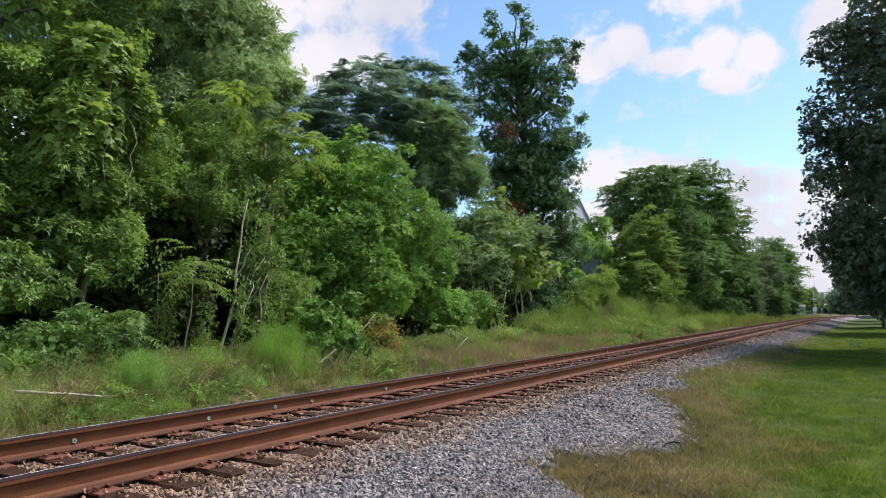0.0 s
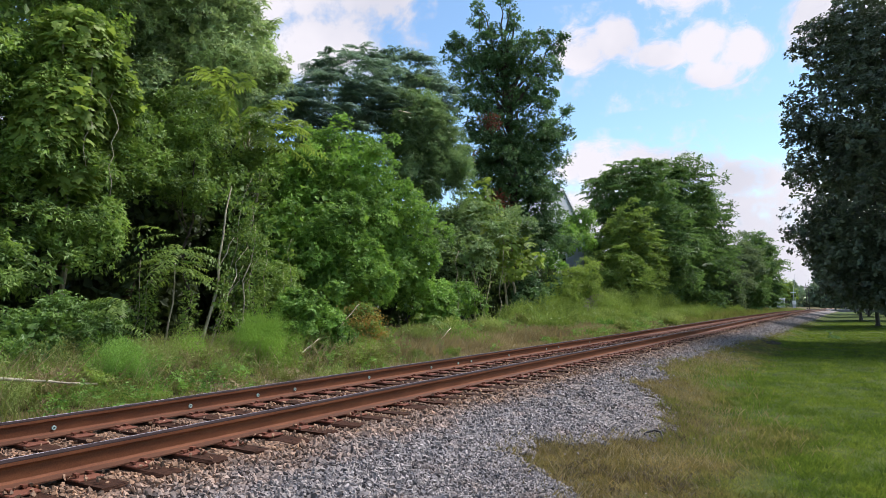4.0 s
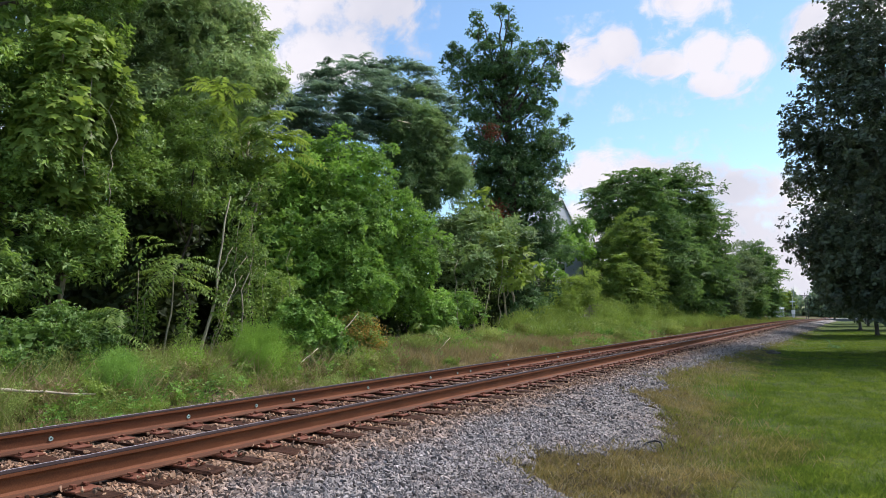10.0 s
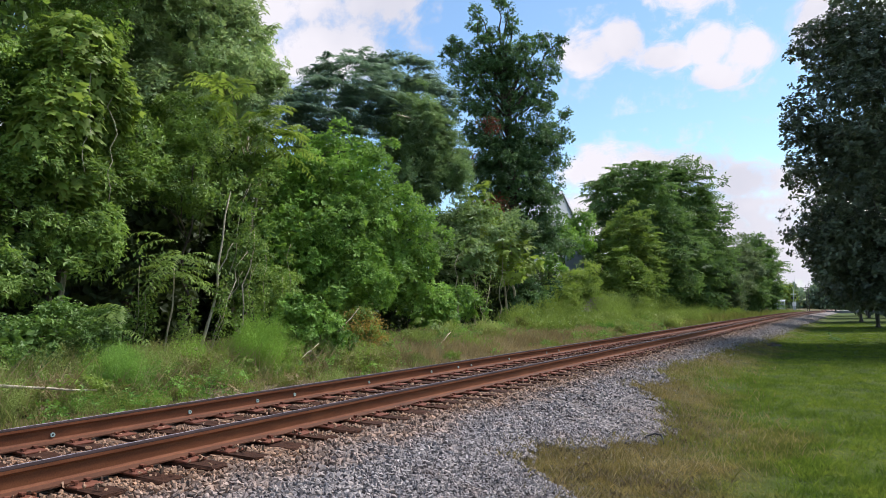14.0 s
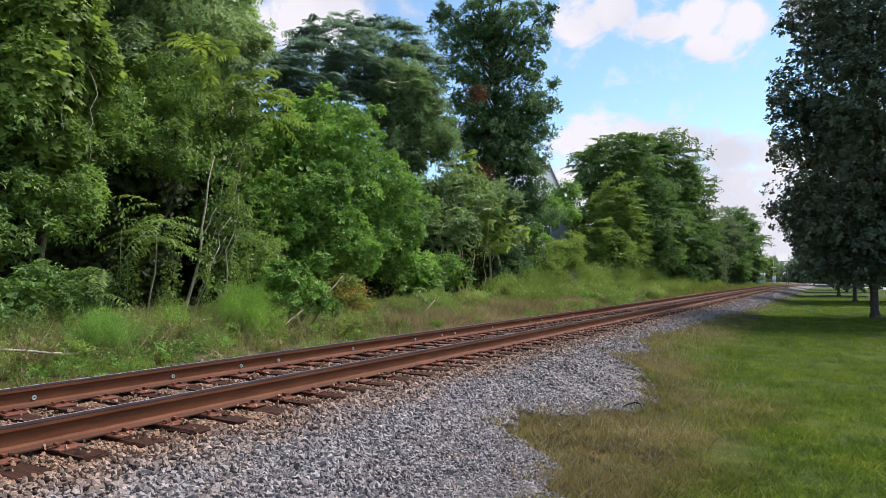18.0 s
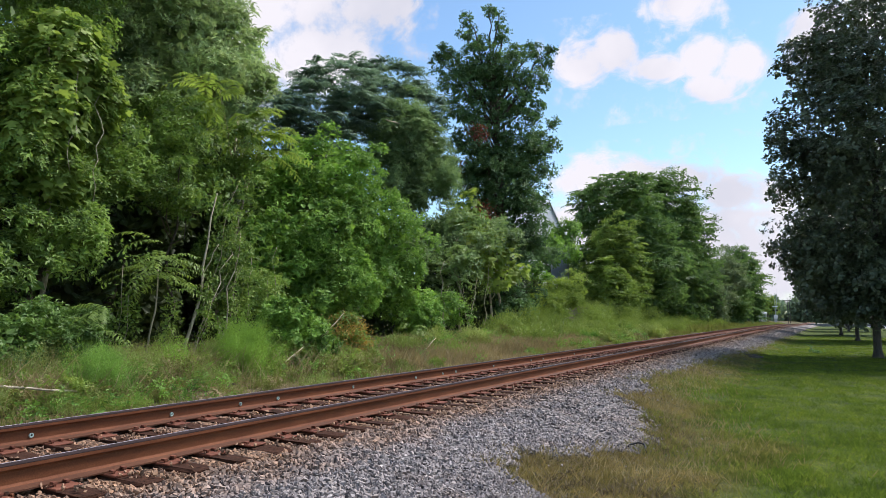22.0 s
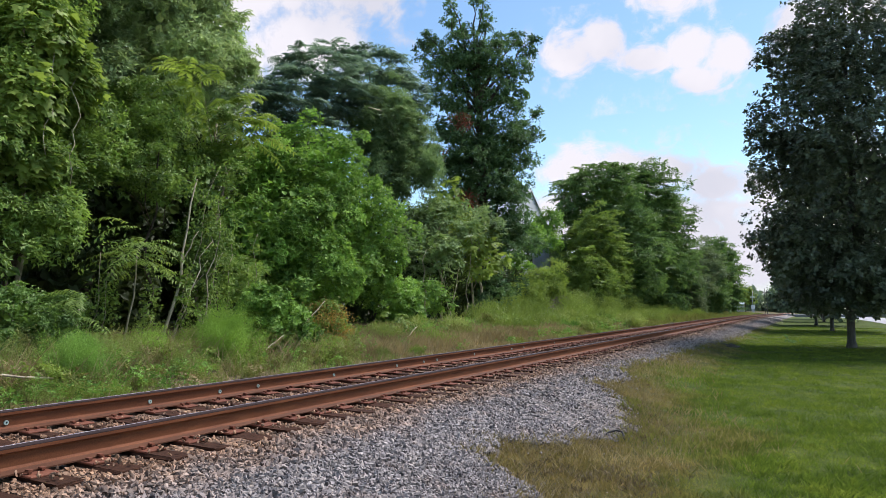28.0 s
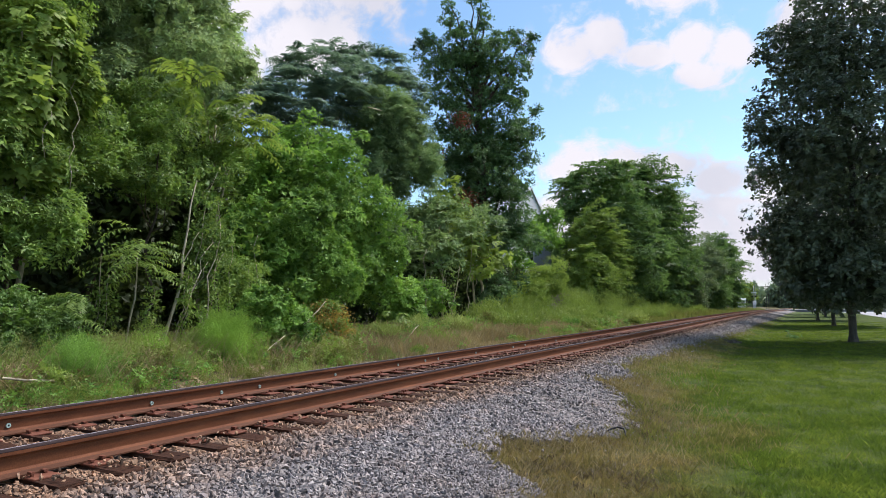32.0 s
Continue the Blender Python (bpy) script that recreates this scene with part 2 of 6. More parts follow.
def tie_material():
    m, nt, b, out = shader("weathered_tie_wood")
    tc = nt.nodes.new("ShaderNodeTexCoord").outputs["Object"]
    mp = node(nt, "ShaderNodeMapping")
    mp.inputs["Scale"].default_value = (1.0, 14.0, 14.0)
    nt.links.new(tc, mp.inputs[0])
    g = noise_of(nt, mp.outputs[0], 4.0, 6, 0.7)
    rnd = nt.nodes.new("ShaderNodeObjectInfo").outputs["Random"]
    c = ramp(nt, g, [(0.3, (0.009, 0.005, 0.003)), (0.5, (0.036, 0.016, 0.009)), (0.75, (0.10, 0.046, 0.026))])
    c = mixed(nt, span(nt, rnd, 0.0, 1.0, 0.0, 0.4), c, (0.072, 0.029, 0.015))
    nt.links.new(c, b.inputs["Base Color"])
    b.inputs["Specular IOR Level"].default_value = 0.15
    b.inputs["Roughness"].default_value = 0.9
    bumped(nt, b, g, 0.7, 0.01)
    return m


M = dict(
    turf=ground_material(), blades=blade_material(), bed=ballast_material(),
    stone=stone_material("crushed_stone"), stone1=stone_material("crushed_stone_single", True),
    cloud=cloud_material(), tie=tie_material(),
    rust=rust_material("rail_rust", (0.145, 0.046, 0.016), (0.225, 0.082, 0.031)),
    plate=rust_material("plate_rust", (0.15, 0.050, 0.028), (0.23, 0.085, 0.046)),
    foot=rust_material("rail_foot_rust", (0.085, 0.031, 0.014), (0.14, 0.056, 0.025)),
    head=rust_material("rail_head_dark", (0.024, 0.015, 0.015), (0.045, 0.027, 0.026), 0.7, 0.12),
    steel=plain("worn_steel", (0.20, 0.18, 0.20), 0.5, 0.5, 0.25, 3.0, 0.05),
    bolt=plain("galvanised_bolt", (0.42, 0.55, 0.50), 0.5, 0.3, 0.2, 40.0),
    dark=plain("dark_hole", (0.02, 0.02, 0.02), 0.9),
    bark=bark_material("bark_brown", (0.09, 0.07, 0.05)), pale=bark_material("bark_pale", (0.40, 0.345, 0.24)),
    greybark=bark_material("bark_grey", (0.12, 0.11, 0.10)),
    mid=leaf_material("leaf_privet", (0.070, 0.145, 0.036), (0.28, 0.42, 0.092), gloss=0.3, patch=0.9),
    privet=leaf_material("leaf_privet_deep", (0.048, 0.108, 0.026), (0.17, 0.29, 0.066)),
    darkleaf=leaf_material("leaf_dark_olive", (0.22, 0.31, 0.15), (0.44, 0.57, 0.28), gloss=0.12),
    vine=leaf_material("leaf_vine_light", (0.14, 0.23, 0.045), (0.34, 0.45, 0.10), 0.45, gloss=0.2),
    bushleaf=leaf_material("leaf_bush", (0.085, 0.195, 0.040), (0.29, 0.49, 0.098), gloss=0.2, patch=0.8),
    blue=leaf_material("leaf_blue_green", (0.12, 0.20, 0.16), (0.24, 0.35, 0.27), gloss=0.15),
    tall=leaf_material("leaf_tall_tree", (0.050, 0.112, 0.050), (0.16, 0.28, 0.110), 0.4, gloss=0.25),
    silver=leaf_material("leaf_silver_green", (0.13, 0.22, 0.09), (0.28, 0.40, 0.17)),
    brownleaf=leaf_material("leaf_withered_olive", (0.10, 0.17, 0.08), (0.24, 0.36, 0.17), gloss=0.15),
    amber=leaf_material("leaf_amber", (0.24, 0.165, 0.035), (0.46, 0.31, 0.075), 0.3, gloss=0.15),
    plume=leaf_material("weed_plume", (0.17, 0.31, 0.05), (0.31, 0.50, 0.085), 0.35, gloss=0.1),
    red=leaf_material("leaf_dead_red", (0.160, 0.048, 0.029), (0.352, 0.112, 0.056), 0.2),
    yellow=leaf_material("leaf_yellow_green", (0.105, 0.185, 0.042), (0.27, 0.385, 0.085), gloss=0.2),
    dome=leaf_material("leaf_round_tree", (0.066, 0.140, 0.046), (0.165, 0.275, 0.085), patch=0.25, gloss=0.2),
    grey=leaf_material("leaf_grey_green", (0.11, 0.165, 0.085), (0.22, 0.30, 0.15)),
    pear=leaf_material("leaf_roadside_tree", (0.050, 0.080, 0.050), (0.14, 0.185, 0.105), 0.28, 0.4, gloss=0.6),
    weed=leaf_material("weed_blades", (0.15, 0.18, 0.045), (0.30, 0.33, 0.095), 0.3, gloss=0.15, patch=0.9, odd=(0.30, 0.23, 0.11)),
    feather=leaf_material("feathery_weed", (0.19, 0.26, 0.07), (0.38, 0.45, 0.13), 0.3, gloss=0.15),
    tallweed=leaf_material("tall_weed_plumes", (0.155, 0.235, 0.045), (0.29, 0.385, 0.09), 0.35, patch=0.5, gloss=0.15),
    dry=leaf_material("dry_weed", (0.24, 0.185, 0.095), (0.44, 0.35, 0.20), 0.3, gloss=0.1),
    thatch=leaf_material("dead_turf", (0.085, 0.062, 0.038), (0.20, 0.155, 0.095), 0.2, gloss=0.1),
    # darker leaf colour that stands in for the shade inside the wood
    shade=leaf_material("leaf_in_shade", (0.035, 0.060, 0.020), (0.085, 0.125, 0.040)),
    # paler, greyer leaf colour in place of haze over the distance
    farleaf=leaf_material("leaf_far_haze", (0.12, 0.18, 0.11), (0.25, 0.33, 0.20), 0.25, patch=0.12),
)

# ---------------------------------------------------------------- mesh helpers


def mesh_of(name, verts, faces, mats=(), smooth=False):
    me = bpy.data.meshes.new(name)
    me.from_pydata([tuple(v) for v in verts], [], faces)
    for m in mats:
        me.materials.append(m)
    if smooth:
        me.polygons.foreach_set("use_smooth", [True] * len(me.polygons))
    me.update()
    return me


def array_mesh(name, verts, n, sides, mat):
    """n faces of the same number of sides, with their own corners, from one array."""
    me = bpy.data.meshes.new(name)
    me.vertices.add(n * sides)
    me.vertices.foreach_set("co", np.ascontiguousarray(verts, dtype=np.float32).ravel())
    me.loops.add(n * sides)
    me.loops.foreach_set("vertex_index", np.arange(n * sides, dtype=np.int32))
    me.polygons.add(n)
    me.polygons.foreach_set("loop_start", np.arange(0, n * sides, sides, dtype=np.int32))
    me.materials.append(mat)
    me.update(calc_edges=True)
    me.shade_flat()
    return me


def part(name, me, parent, label="", mat=None):
    if isinstance(me, bmesh.types.BMesh):
        bm, me = me, bpy.data.meshes.new(name)
        bm.to_mesh(me)
        bm.free()
    if mat:
        me.materials.append(mat)
    ob = new(name, me)
    ob.parent = parent
    if label:
        ob["label"] = label
    return ob


def thing(name, label, category, group="", kind="", at=(0, 0, 0)):
    ob = new(name)
    ob.location = at
    ob.empty_display_size = 0.2
    return tagged(ob, label, category, group, kind)


def unit(v):
    return v / np.maximum(np.linalg.norm(v, axis=-1, keepdims=True), 1e-9)


def leaf_faces(C, U, N, L, W):
    """Folded four-cornered leaves: root, direction, normal, length, width."""
    S = unit(np.cross(U, N))
    N = np.cross(S, U)
    L, W = L[:, None], W[:, None]
    mid = C + U * L * 0.45
    return np.stack([C, mid + S * W * 0.5 + N * L * 0.07, C + U * L - N * L * 0.12, mid - S * W * 0.5 + N * L * 0.07], 1).reshape(-1, 3)


LOBES = ((0.0, 0.0), (-0.06, 0.30), (0.20, 0.54), (0.34, 0.27), (0.62, 0.40), (0.66, 0.16))


def lobed_faces(C, U, N, L):
    """Broad leaves with five pointed lobes, bent down at the tip."""
    S = unit(np.cross(U, N))
    N = np.cross(S, U)
    ring = [*LOBES, (1.0, 0.0), *[(u, -w) for u, w in LOBES[:0:-1]]]
    pts = [C + U * (L * u)[:, None] + S * (L * w)[:, None] - N * (L * (0.25 * abs(w) + 0.22 * u * u))[:, None] for u, w in ring]
    return np.stack(pts, 1).reshape(-1, 3), len(ring)


def lobed_object(name, rng, blobs, n, ls, mat, parent, label=""):
    """Large lobed leaves hanging like tiles on the outside of ellipsoids."""
    b = pick_blobs(rng, blobs, n)
    d = unit(rng.normal(size=(n, 3)) * [1, 1, 0.8])
    c = b[:, :3] + d * (1.08 - 0.25 * rng.random(n))[:, None] * b[:, [3, 3, 4]]
    U = unit(d * [0.5, 0.5, 0] + rng.normal(size=(n, 3)) * 0.45 - np.array([0, 0, 0.55]))
    N = unit(d * 0.8 + np.array([0, 0, 0.9]) + rng.normal(size=(n, 3)) * 0.3)
    v, sides = lobed_faces(c, U, N, ls * (0.6 + 0.7 * rng.random(n)))
    return part(name, array_mesh(name, v, n, sides, mat), parent, label)


def leaf_object(name, sets, mat, parent, label=""):
    v = np.concatenate([leaf_faces(*s) for s in sets])
    return part(name, array_mesh(name, v, len(v) // 4, 4, mat), parent, label)


def pick_blobs(rng, blobs, n):
    b = np.array(blobs, float)
    w = b[:, 3] * b[:, 3] + 2 * b[:, 3] * b[:, 4]
    i = rng.choice(len(b), n, p=w / w.sum())
    return b[i]


def skin(b):
    """Area of ellipsoids given as rows (x, y, z, radius, half height)."""
    return 4 * np.pi * (b[:, 3] ** 2 + 2 * b[:, 3] * b[:, 4]) / 3


def foliage(rng, blobs, ls, lw=0.6, lai=2.2, twig=9, up=0.55, droop=0.25, spread=0.9, lump=0.36, ragged=0.25, cover=1.9):
    """A leafy crown: ellipsoids broken into boughs, boughs into twigs, twigs into leaves."""
    b = np.array(blobs, float)
    area = skin(b)
    rows = []
    for q, a in zip(b, area):
        nb = int(np.clip(cover * a / (np.pi * (lump * q[3]) ** 2), 9, 60))
        d = unit(rng.normal(size=(nb, 3)))
        r = lump * min(q[3], q[4] * 1.3) * (0.55 + 0.75 * rng.random(nb))
        s = 0.80 - 0.28 * rng.random(nb) + ragged * (rng.random(nb) ** 3)
        c = q[:3] + d * s[:, None] * q[[3, 3, 4]]
        rows.append(np.column_stack([c, r, d]))
    g = np.concatenate(rows)
    n = int(lai * area.sum() / (ls * ls * lw * 0.36))
    m = n // twig
    w = g[:, 3] ** 1.8
    i = rng.choice(len(g), m, p=w / w.sum())
    dl = unit(rng.normal(size=(m, 3)) * 0.7 + g[i, 4:] * 0.65 + np.array([0, 0, 0.5]))
    rad = g[i, 3] * (1.04 - 0.4 * rng.random(m) ** 2 + 0.22 * rng.random(m) ** 6)
    c = g[i, :3] + dl * rad[:, None] * [1.08, 1.08, 0.68]
    ax = unit(dl * 0.6 + np.array([0, 0, up]) + rng.normal(size=(m, 3)) * 0.3)
    e1 = unit(np.cross(ax, rng.normal(size=(m, 3))))
    e2 = np.cross(ax, e1)
    c, ax, e1, e2 = (np.repeat(q, twig, 0) for q in (c, ax, e1, e2))
    k = len(c)
    turn = (np.tile(np.arange(twig), m) * 2.4 + rng.random(k) * 0.8)[:, None]
    along = rng.random((k, 1))
    p = c + ax * along * ls * spread * 1.3 + rng.normal(size=(k, 3)) * ls * spread * 0.35
    U = unit(ax * (0.1 + 0.7 * along) + e1 * np.cos(turn) + e2 * np.sin(turn) + rng.normal(size=(k, 3)) * 0.2 - np.array([0, 0, droop]))
    N = unit(ax + rng.normal(size=(k, 3)) * 0.25)
    L = ls * (0.6 + 0.8 * rng.random(k))
    return p, U, N, L, L * lw


def clumped(rng, blobs, n, k, cr, ls, lw, up=0.5):
    """n loose clumps of k leaves on ellipsoids."""
    b = pick_blobs(rng, blobs, n)
    d = unit(rng.normal(size=(n, 3)))
    c = b[:, :3] + d * (1.05 - 0.4 * rng.random(n) ** 1.6)[:, None] * b[:, [3, 3, 4]]
    c, d = np.repeat(c, k, 0), np.repeat(d, k, 0)
    m = n * k
    p = c + rng.normal(size=(m, 3)) * cr * [1, 1, 0.65]
    N = unit(d * 0.5 + np.array([0, 0, up]) + rng.normal(size=(m, 3)) * 0.45)
    U = unit(d * 0.6 + rng.normal(size=(m, 3)) * 0.7 - np.array([0, 0, 0.2]))
    L = ls * (0.6 + 0.8 * rng.random(m))
    return p, U, N, L, L * lw


def inner(rng, blobs, n, ls, lw=0.7):
    """Leaves deep inside the crown."""
    b = pick_blobs(rng, blobs, n)
    d = unit(rng.normal(size=(n, 3)))
    p = b[:, :3] + d * (0.8 * rng.random(n) ** 0.5)[:, None] * b[:, [3, 3, 4]]
    L = ls * (0.6 + 0.8 * rng.random(n))
    return p, unit(rng.normal(size=(n, 3))), unit(rng.normal(size=(n, 3)) + d), L, L * lw


def fronds(rng, c, d, length, pairs, ll, lw, droop=0.45):
    """Compound leaves: paired leaflets along arching stalks from the points c towards d."""
    n = len(c)
    ln = length * (0.7 + 0.6 * rng.random(n))
    side = unit(np.cross(d, np.array([0, 0, 1.0])) + 1e-4)
    out = []
    for i in range(pairs):
        s = (i + 1.5) / (pairs + 1)
        root = c + d * (ln * s)[:, None] - np.array([0, 0, 1.0]) * (droop * ln * s * s)[:, None]
        tang = unit(d - np.array([0, 0, 2 * droop * s]))
        taper = 1.15 - 0.55 * abs(s - 0.4)
        for sg in (-1, 1):
            U = unit(side * sg * 0.85 + tang * 0.5 - np.array([0, 0, 0.25]) + rng.normal(size=(n, 3)) * 0.1)
            N = unit(np.cross(side, tang) * -1 + rng.normal(size=(n, 3)) * 0.15)
            N[N[:, 2] < 0] *= -1
            L = ll * taper * (0.85 + 0.3 * rng.random(n))
            out.append((root, U, N, L, L * lw))
    return [np.concatenate([o[j] for o in out]) for j in range(5)]


def frond_crown(rng, blobs, tips, per, length, pairs, ll, lw, droop=0.45):
    b = pick_blobs(rng, blobs, tips)
    d = unit(rng.normal(size=(tips, 3)) + np.array([0, 0, 0.4]))
    c = b[:, :3] + d * (1.0 - 0.35 * rng.random(tips))[:, None] * b[:, [3, 3, 4]]
    c = np.repeat(c, per, 0)
    a = rng.random(tips * per) * 2 * np.pi
    e = 0.1 + 0.5 * rng.random(tips * per)
    dd = unit(np.stack([np.cos(a), np.sin(a), e], 1) + 0.4 * np.repeat(d, per, 0))
    return fronds(rng, c - dd * 0.1, dd, length, pairs, ll, lw, droop)


def tube(points, radii, sides=7):
    verts, faces = [], []
    pts = [Vector(p) for p in points]
    for i, p in enumerate(pts):
        t = (pts[min(i + 1, len(pts) - 1)] - pts[max(i - 1, 0)]).normalized()
        s = t.cross(Vector((0.3, 1, 0.1))).normalized()
        u = s.cross(t)
        for k in range(sides):
            a = 2 * math.pi * k / sides
            verts.append(p + (s * math.cos(a) + u * math.sin(a)) * radii[i])
        if i:
            for k in range(sides):
                k2 = (k + 1) % sides
                faces.append(((i - 1) * sides + k, (i - 1) * sides + k2, i * sides + k2, i * sides + k))
    faces.append(tuple(range(sides))[::-1])
    faces.append(tuple((len(pts) - 1) * sides + k for k in range(sides)))
    return verts, faces


def crooked(rng, a, b, n, sway):
    a, b = np.array(a, float), np.array(b, float)
    pts = [a + (b - a) * i / n for i in range(n + 1)]
    for i in range(1, n):
        pts[i] = pts[i] + rng.normal(size=3) * sway * [1, 1, 0.3]
    return pts


def limb(name, rng, a, b, r0, r1, mat, parent, sway=0.1, n=6, sides=7, flare=0.0, label=""):
    pts = crooked(rng, a, b, n, sway)
    rad = [r0 + (r1 - r0) * i / n for i in range(n + 1)]
    if flare:
        rad[0] *= 1 + flare
        pts[1] = pts[0] * 0.88 + pts[1] * 0.12 + [0, 0, 0.15]
    v, f = tube(pts, rad, sides)
    return part(name, mesh_of(name, v, f, (mat,), True), parent, label)


def grade(y):
    """The line runs level, then falls gently towards the crossing."""
    return np.interp(y, [-600, 50, 80, 110, 150, 190, 240, 2500], [0, 0, -0.08, -0.26, -0.62, -1.02, -1.2, -1.2])


def ground_z(x, y):
    """Cross-section of the line: lawn, ballast slope, track, verge and wood floor."""
    xs = [-60, -14, -9, -6, -3.2, -2.5, -2.05, 0.62, 2.9, 5, 60]
    zs = [0.4, 0.25, 0.12, -0.12, -0.38, -0.30, -0.215, -0.256, -0.64, -0.66, -0.70]
    return np.interp(x, xs, zs) + grade(y)


def swell(x, y):
    """Gentle unevenness of the lawn and the verge."""
    return 0.05 * np.array([noise.noise((a * 0.7, b * 0.7, 3)) for a, b in zip(np.ravel(x), np.ravel(y))]).reshape(np.shape(x)) * ((x > 2.3) | (x < -2.6))


def grown(name, label, category, base, trunk_top, r, blobs, mat_bark, group="", limbs=True, seed=0, lean=0.15):
    """Empty at the foot of a tree with its trunk and a limb into each part of the crown."""
    rng = np.random.default_rng(seed)
    z0 = float(ground_z(base[0], base[1])) - 0.05
    t = thing(name, label, category, group, at=(base[0], base[1], z0))
    foot = np.array([base[0], base[1], z0])

    def rel(p):
        return np.array(p, float) - foot
    limb("trunk", rng, rel(foot), rel(trunk_top), r, r * 0.4, mat_bark, t, lean, 7, 9, 0.4)
    if limbs:
        for i, b in enumerate(blobs):
            s = float(np.clip(0.85 * (b[2] - foot[2]) / (trunk_top[2] - foot[2]) - 0.16 * rng.random(), 0.2, 0.97))
            root = foot * (1 - s) + np.array(trunk_top) * s
            if np.linalg.norm(np.array(b[:3]) - root) > 0.4:
                limb("limb", rng, rel(root), rel((b[0], b[1], b[2] + b[4] * 0.4)), r * 0.35, r * 0.06, mat_bark, t, 0.12, 5, 6)
    local = [(b[0] - foot[0], b[1] - foot[1], b[2] - foot[2], b[3], b[4]) for b in blobs]
    return t, local, rng


# ---------------------------------------------------------------- ground and track bed


def edge_x(y):
    """Where the stones give way to the lawn."""
    ys = [-8, 4.4, 4.8, 5.4, 5.8, 6.1, 6.5, 6.8, 7.3, 7.7, 8.1, 8.9, 9.4, 10, 10.9, 11.5, 12.2, 13.4, 14, 16, 18, 21, 24.5, 28, 34, 44, 64, 112, 200]
    xs = [3.6, 2.96, 2.8, 2.58, 2.0, 1.85, 1.8, 2.1, 2.4, 2.6, 2.78, 2.7, 2.68, 2.48, 2.05, 1.5, 1.6, 1.9, 1.25, 1.25, 1.45, 1.4, 1.5, 1.75, 1.9, 1.9, 2.1, 2.3, 2.3]
    return np.interp(y, ys, xs) + 0.04 * np.sin(y * 3.1) + 0.06 * np.sin(y * 7.3 + 1) + 0.05 * np.sin(y * 17.0) + 0.035 * np.sin(y * 29.0 + 2)


def build_ground():
    xs = np.concatenate([np.linspace(-1500, -60, 9), np.linspace(-50, -12, 12), np.arange(-10, 8.01, 0.3), np.linspace(9, 50, 14), np.linspace(70, 1500, 9)])
    ys = np.concatenate([np.linspace(-600, -20, 7), np.linspace(-10, 0, 6), np.arange(0.6, 30, 0.5), np.linspace(31, 120, 40), np.linspace(130, 400, 16), np.linspace(500, 2500, 9)])
    X, Y = np.meshgrid(xs, ys)
    Z = ground_z(X, Y)
    Z += swell(X, Y)
    Z -= 0.06 * ((X > -2.4) & (X < 1.6))
    v = np.stack([X, Y, Z], -1).reshape(-1, 3)
    n = len(xs)
    f = [(j * n + i, j * n + i + 1, (j + 1) * n + i + 1, (j + 1) * n + i) for j in range(len(ys) - 1) for i in range(n - 1)]
    ob = new("ground", mesh_of("ground", v, f, (M["turf"],), True))
    tagged(ob, "mown green lawn and verge drying to tan beside the stones", "ground", kind="structure")
    # crushed stone under and beside the track
    ys = np.concatenate([np.arange(-8, 30, 0.22), np.arange(30, 260, 1.5)])
    us = np.linspace(0, 1, 34)
    v = []
    for y in ys:
        e = float(edge_x(y))
        left = -2.75 + 0.15 * math.sin(y * 2.7)
        for u in us:
            x = left + (e + 0.25 - left) * u
            z = float(ground_z(x, y)) + 0.03 + 0.018 * noise.noise((x * 9, y * 9, 1)) + 0.02 * noise.noise((x * 2, y * 2, 5))
            z -= 0.10 * max(0, (x - e) / 0.25) ** 1.0 + 0.09 * max(0, (left + 0.3 - x) / 0.3)
            v.append((x, y, z))
    n = len(us)
    f = [(j * n + i, j * n + i + 1, (j + 1) * n + i + 1, (j + 1) * n + i) for j in range(len(ys) - 1) for i in range(n - 1)]
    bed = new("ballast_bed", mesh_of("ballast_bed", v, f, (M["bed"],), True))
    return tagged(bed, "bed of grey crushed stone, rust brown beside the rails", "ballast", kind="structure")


bed = build_ground()

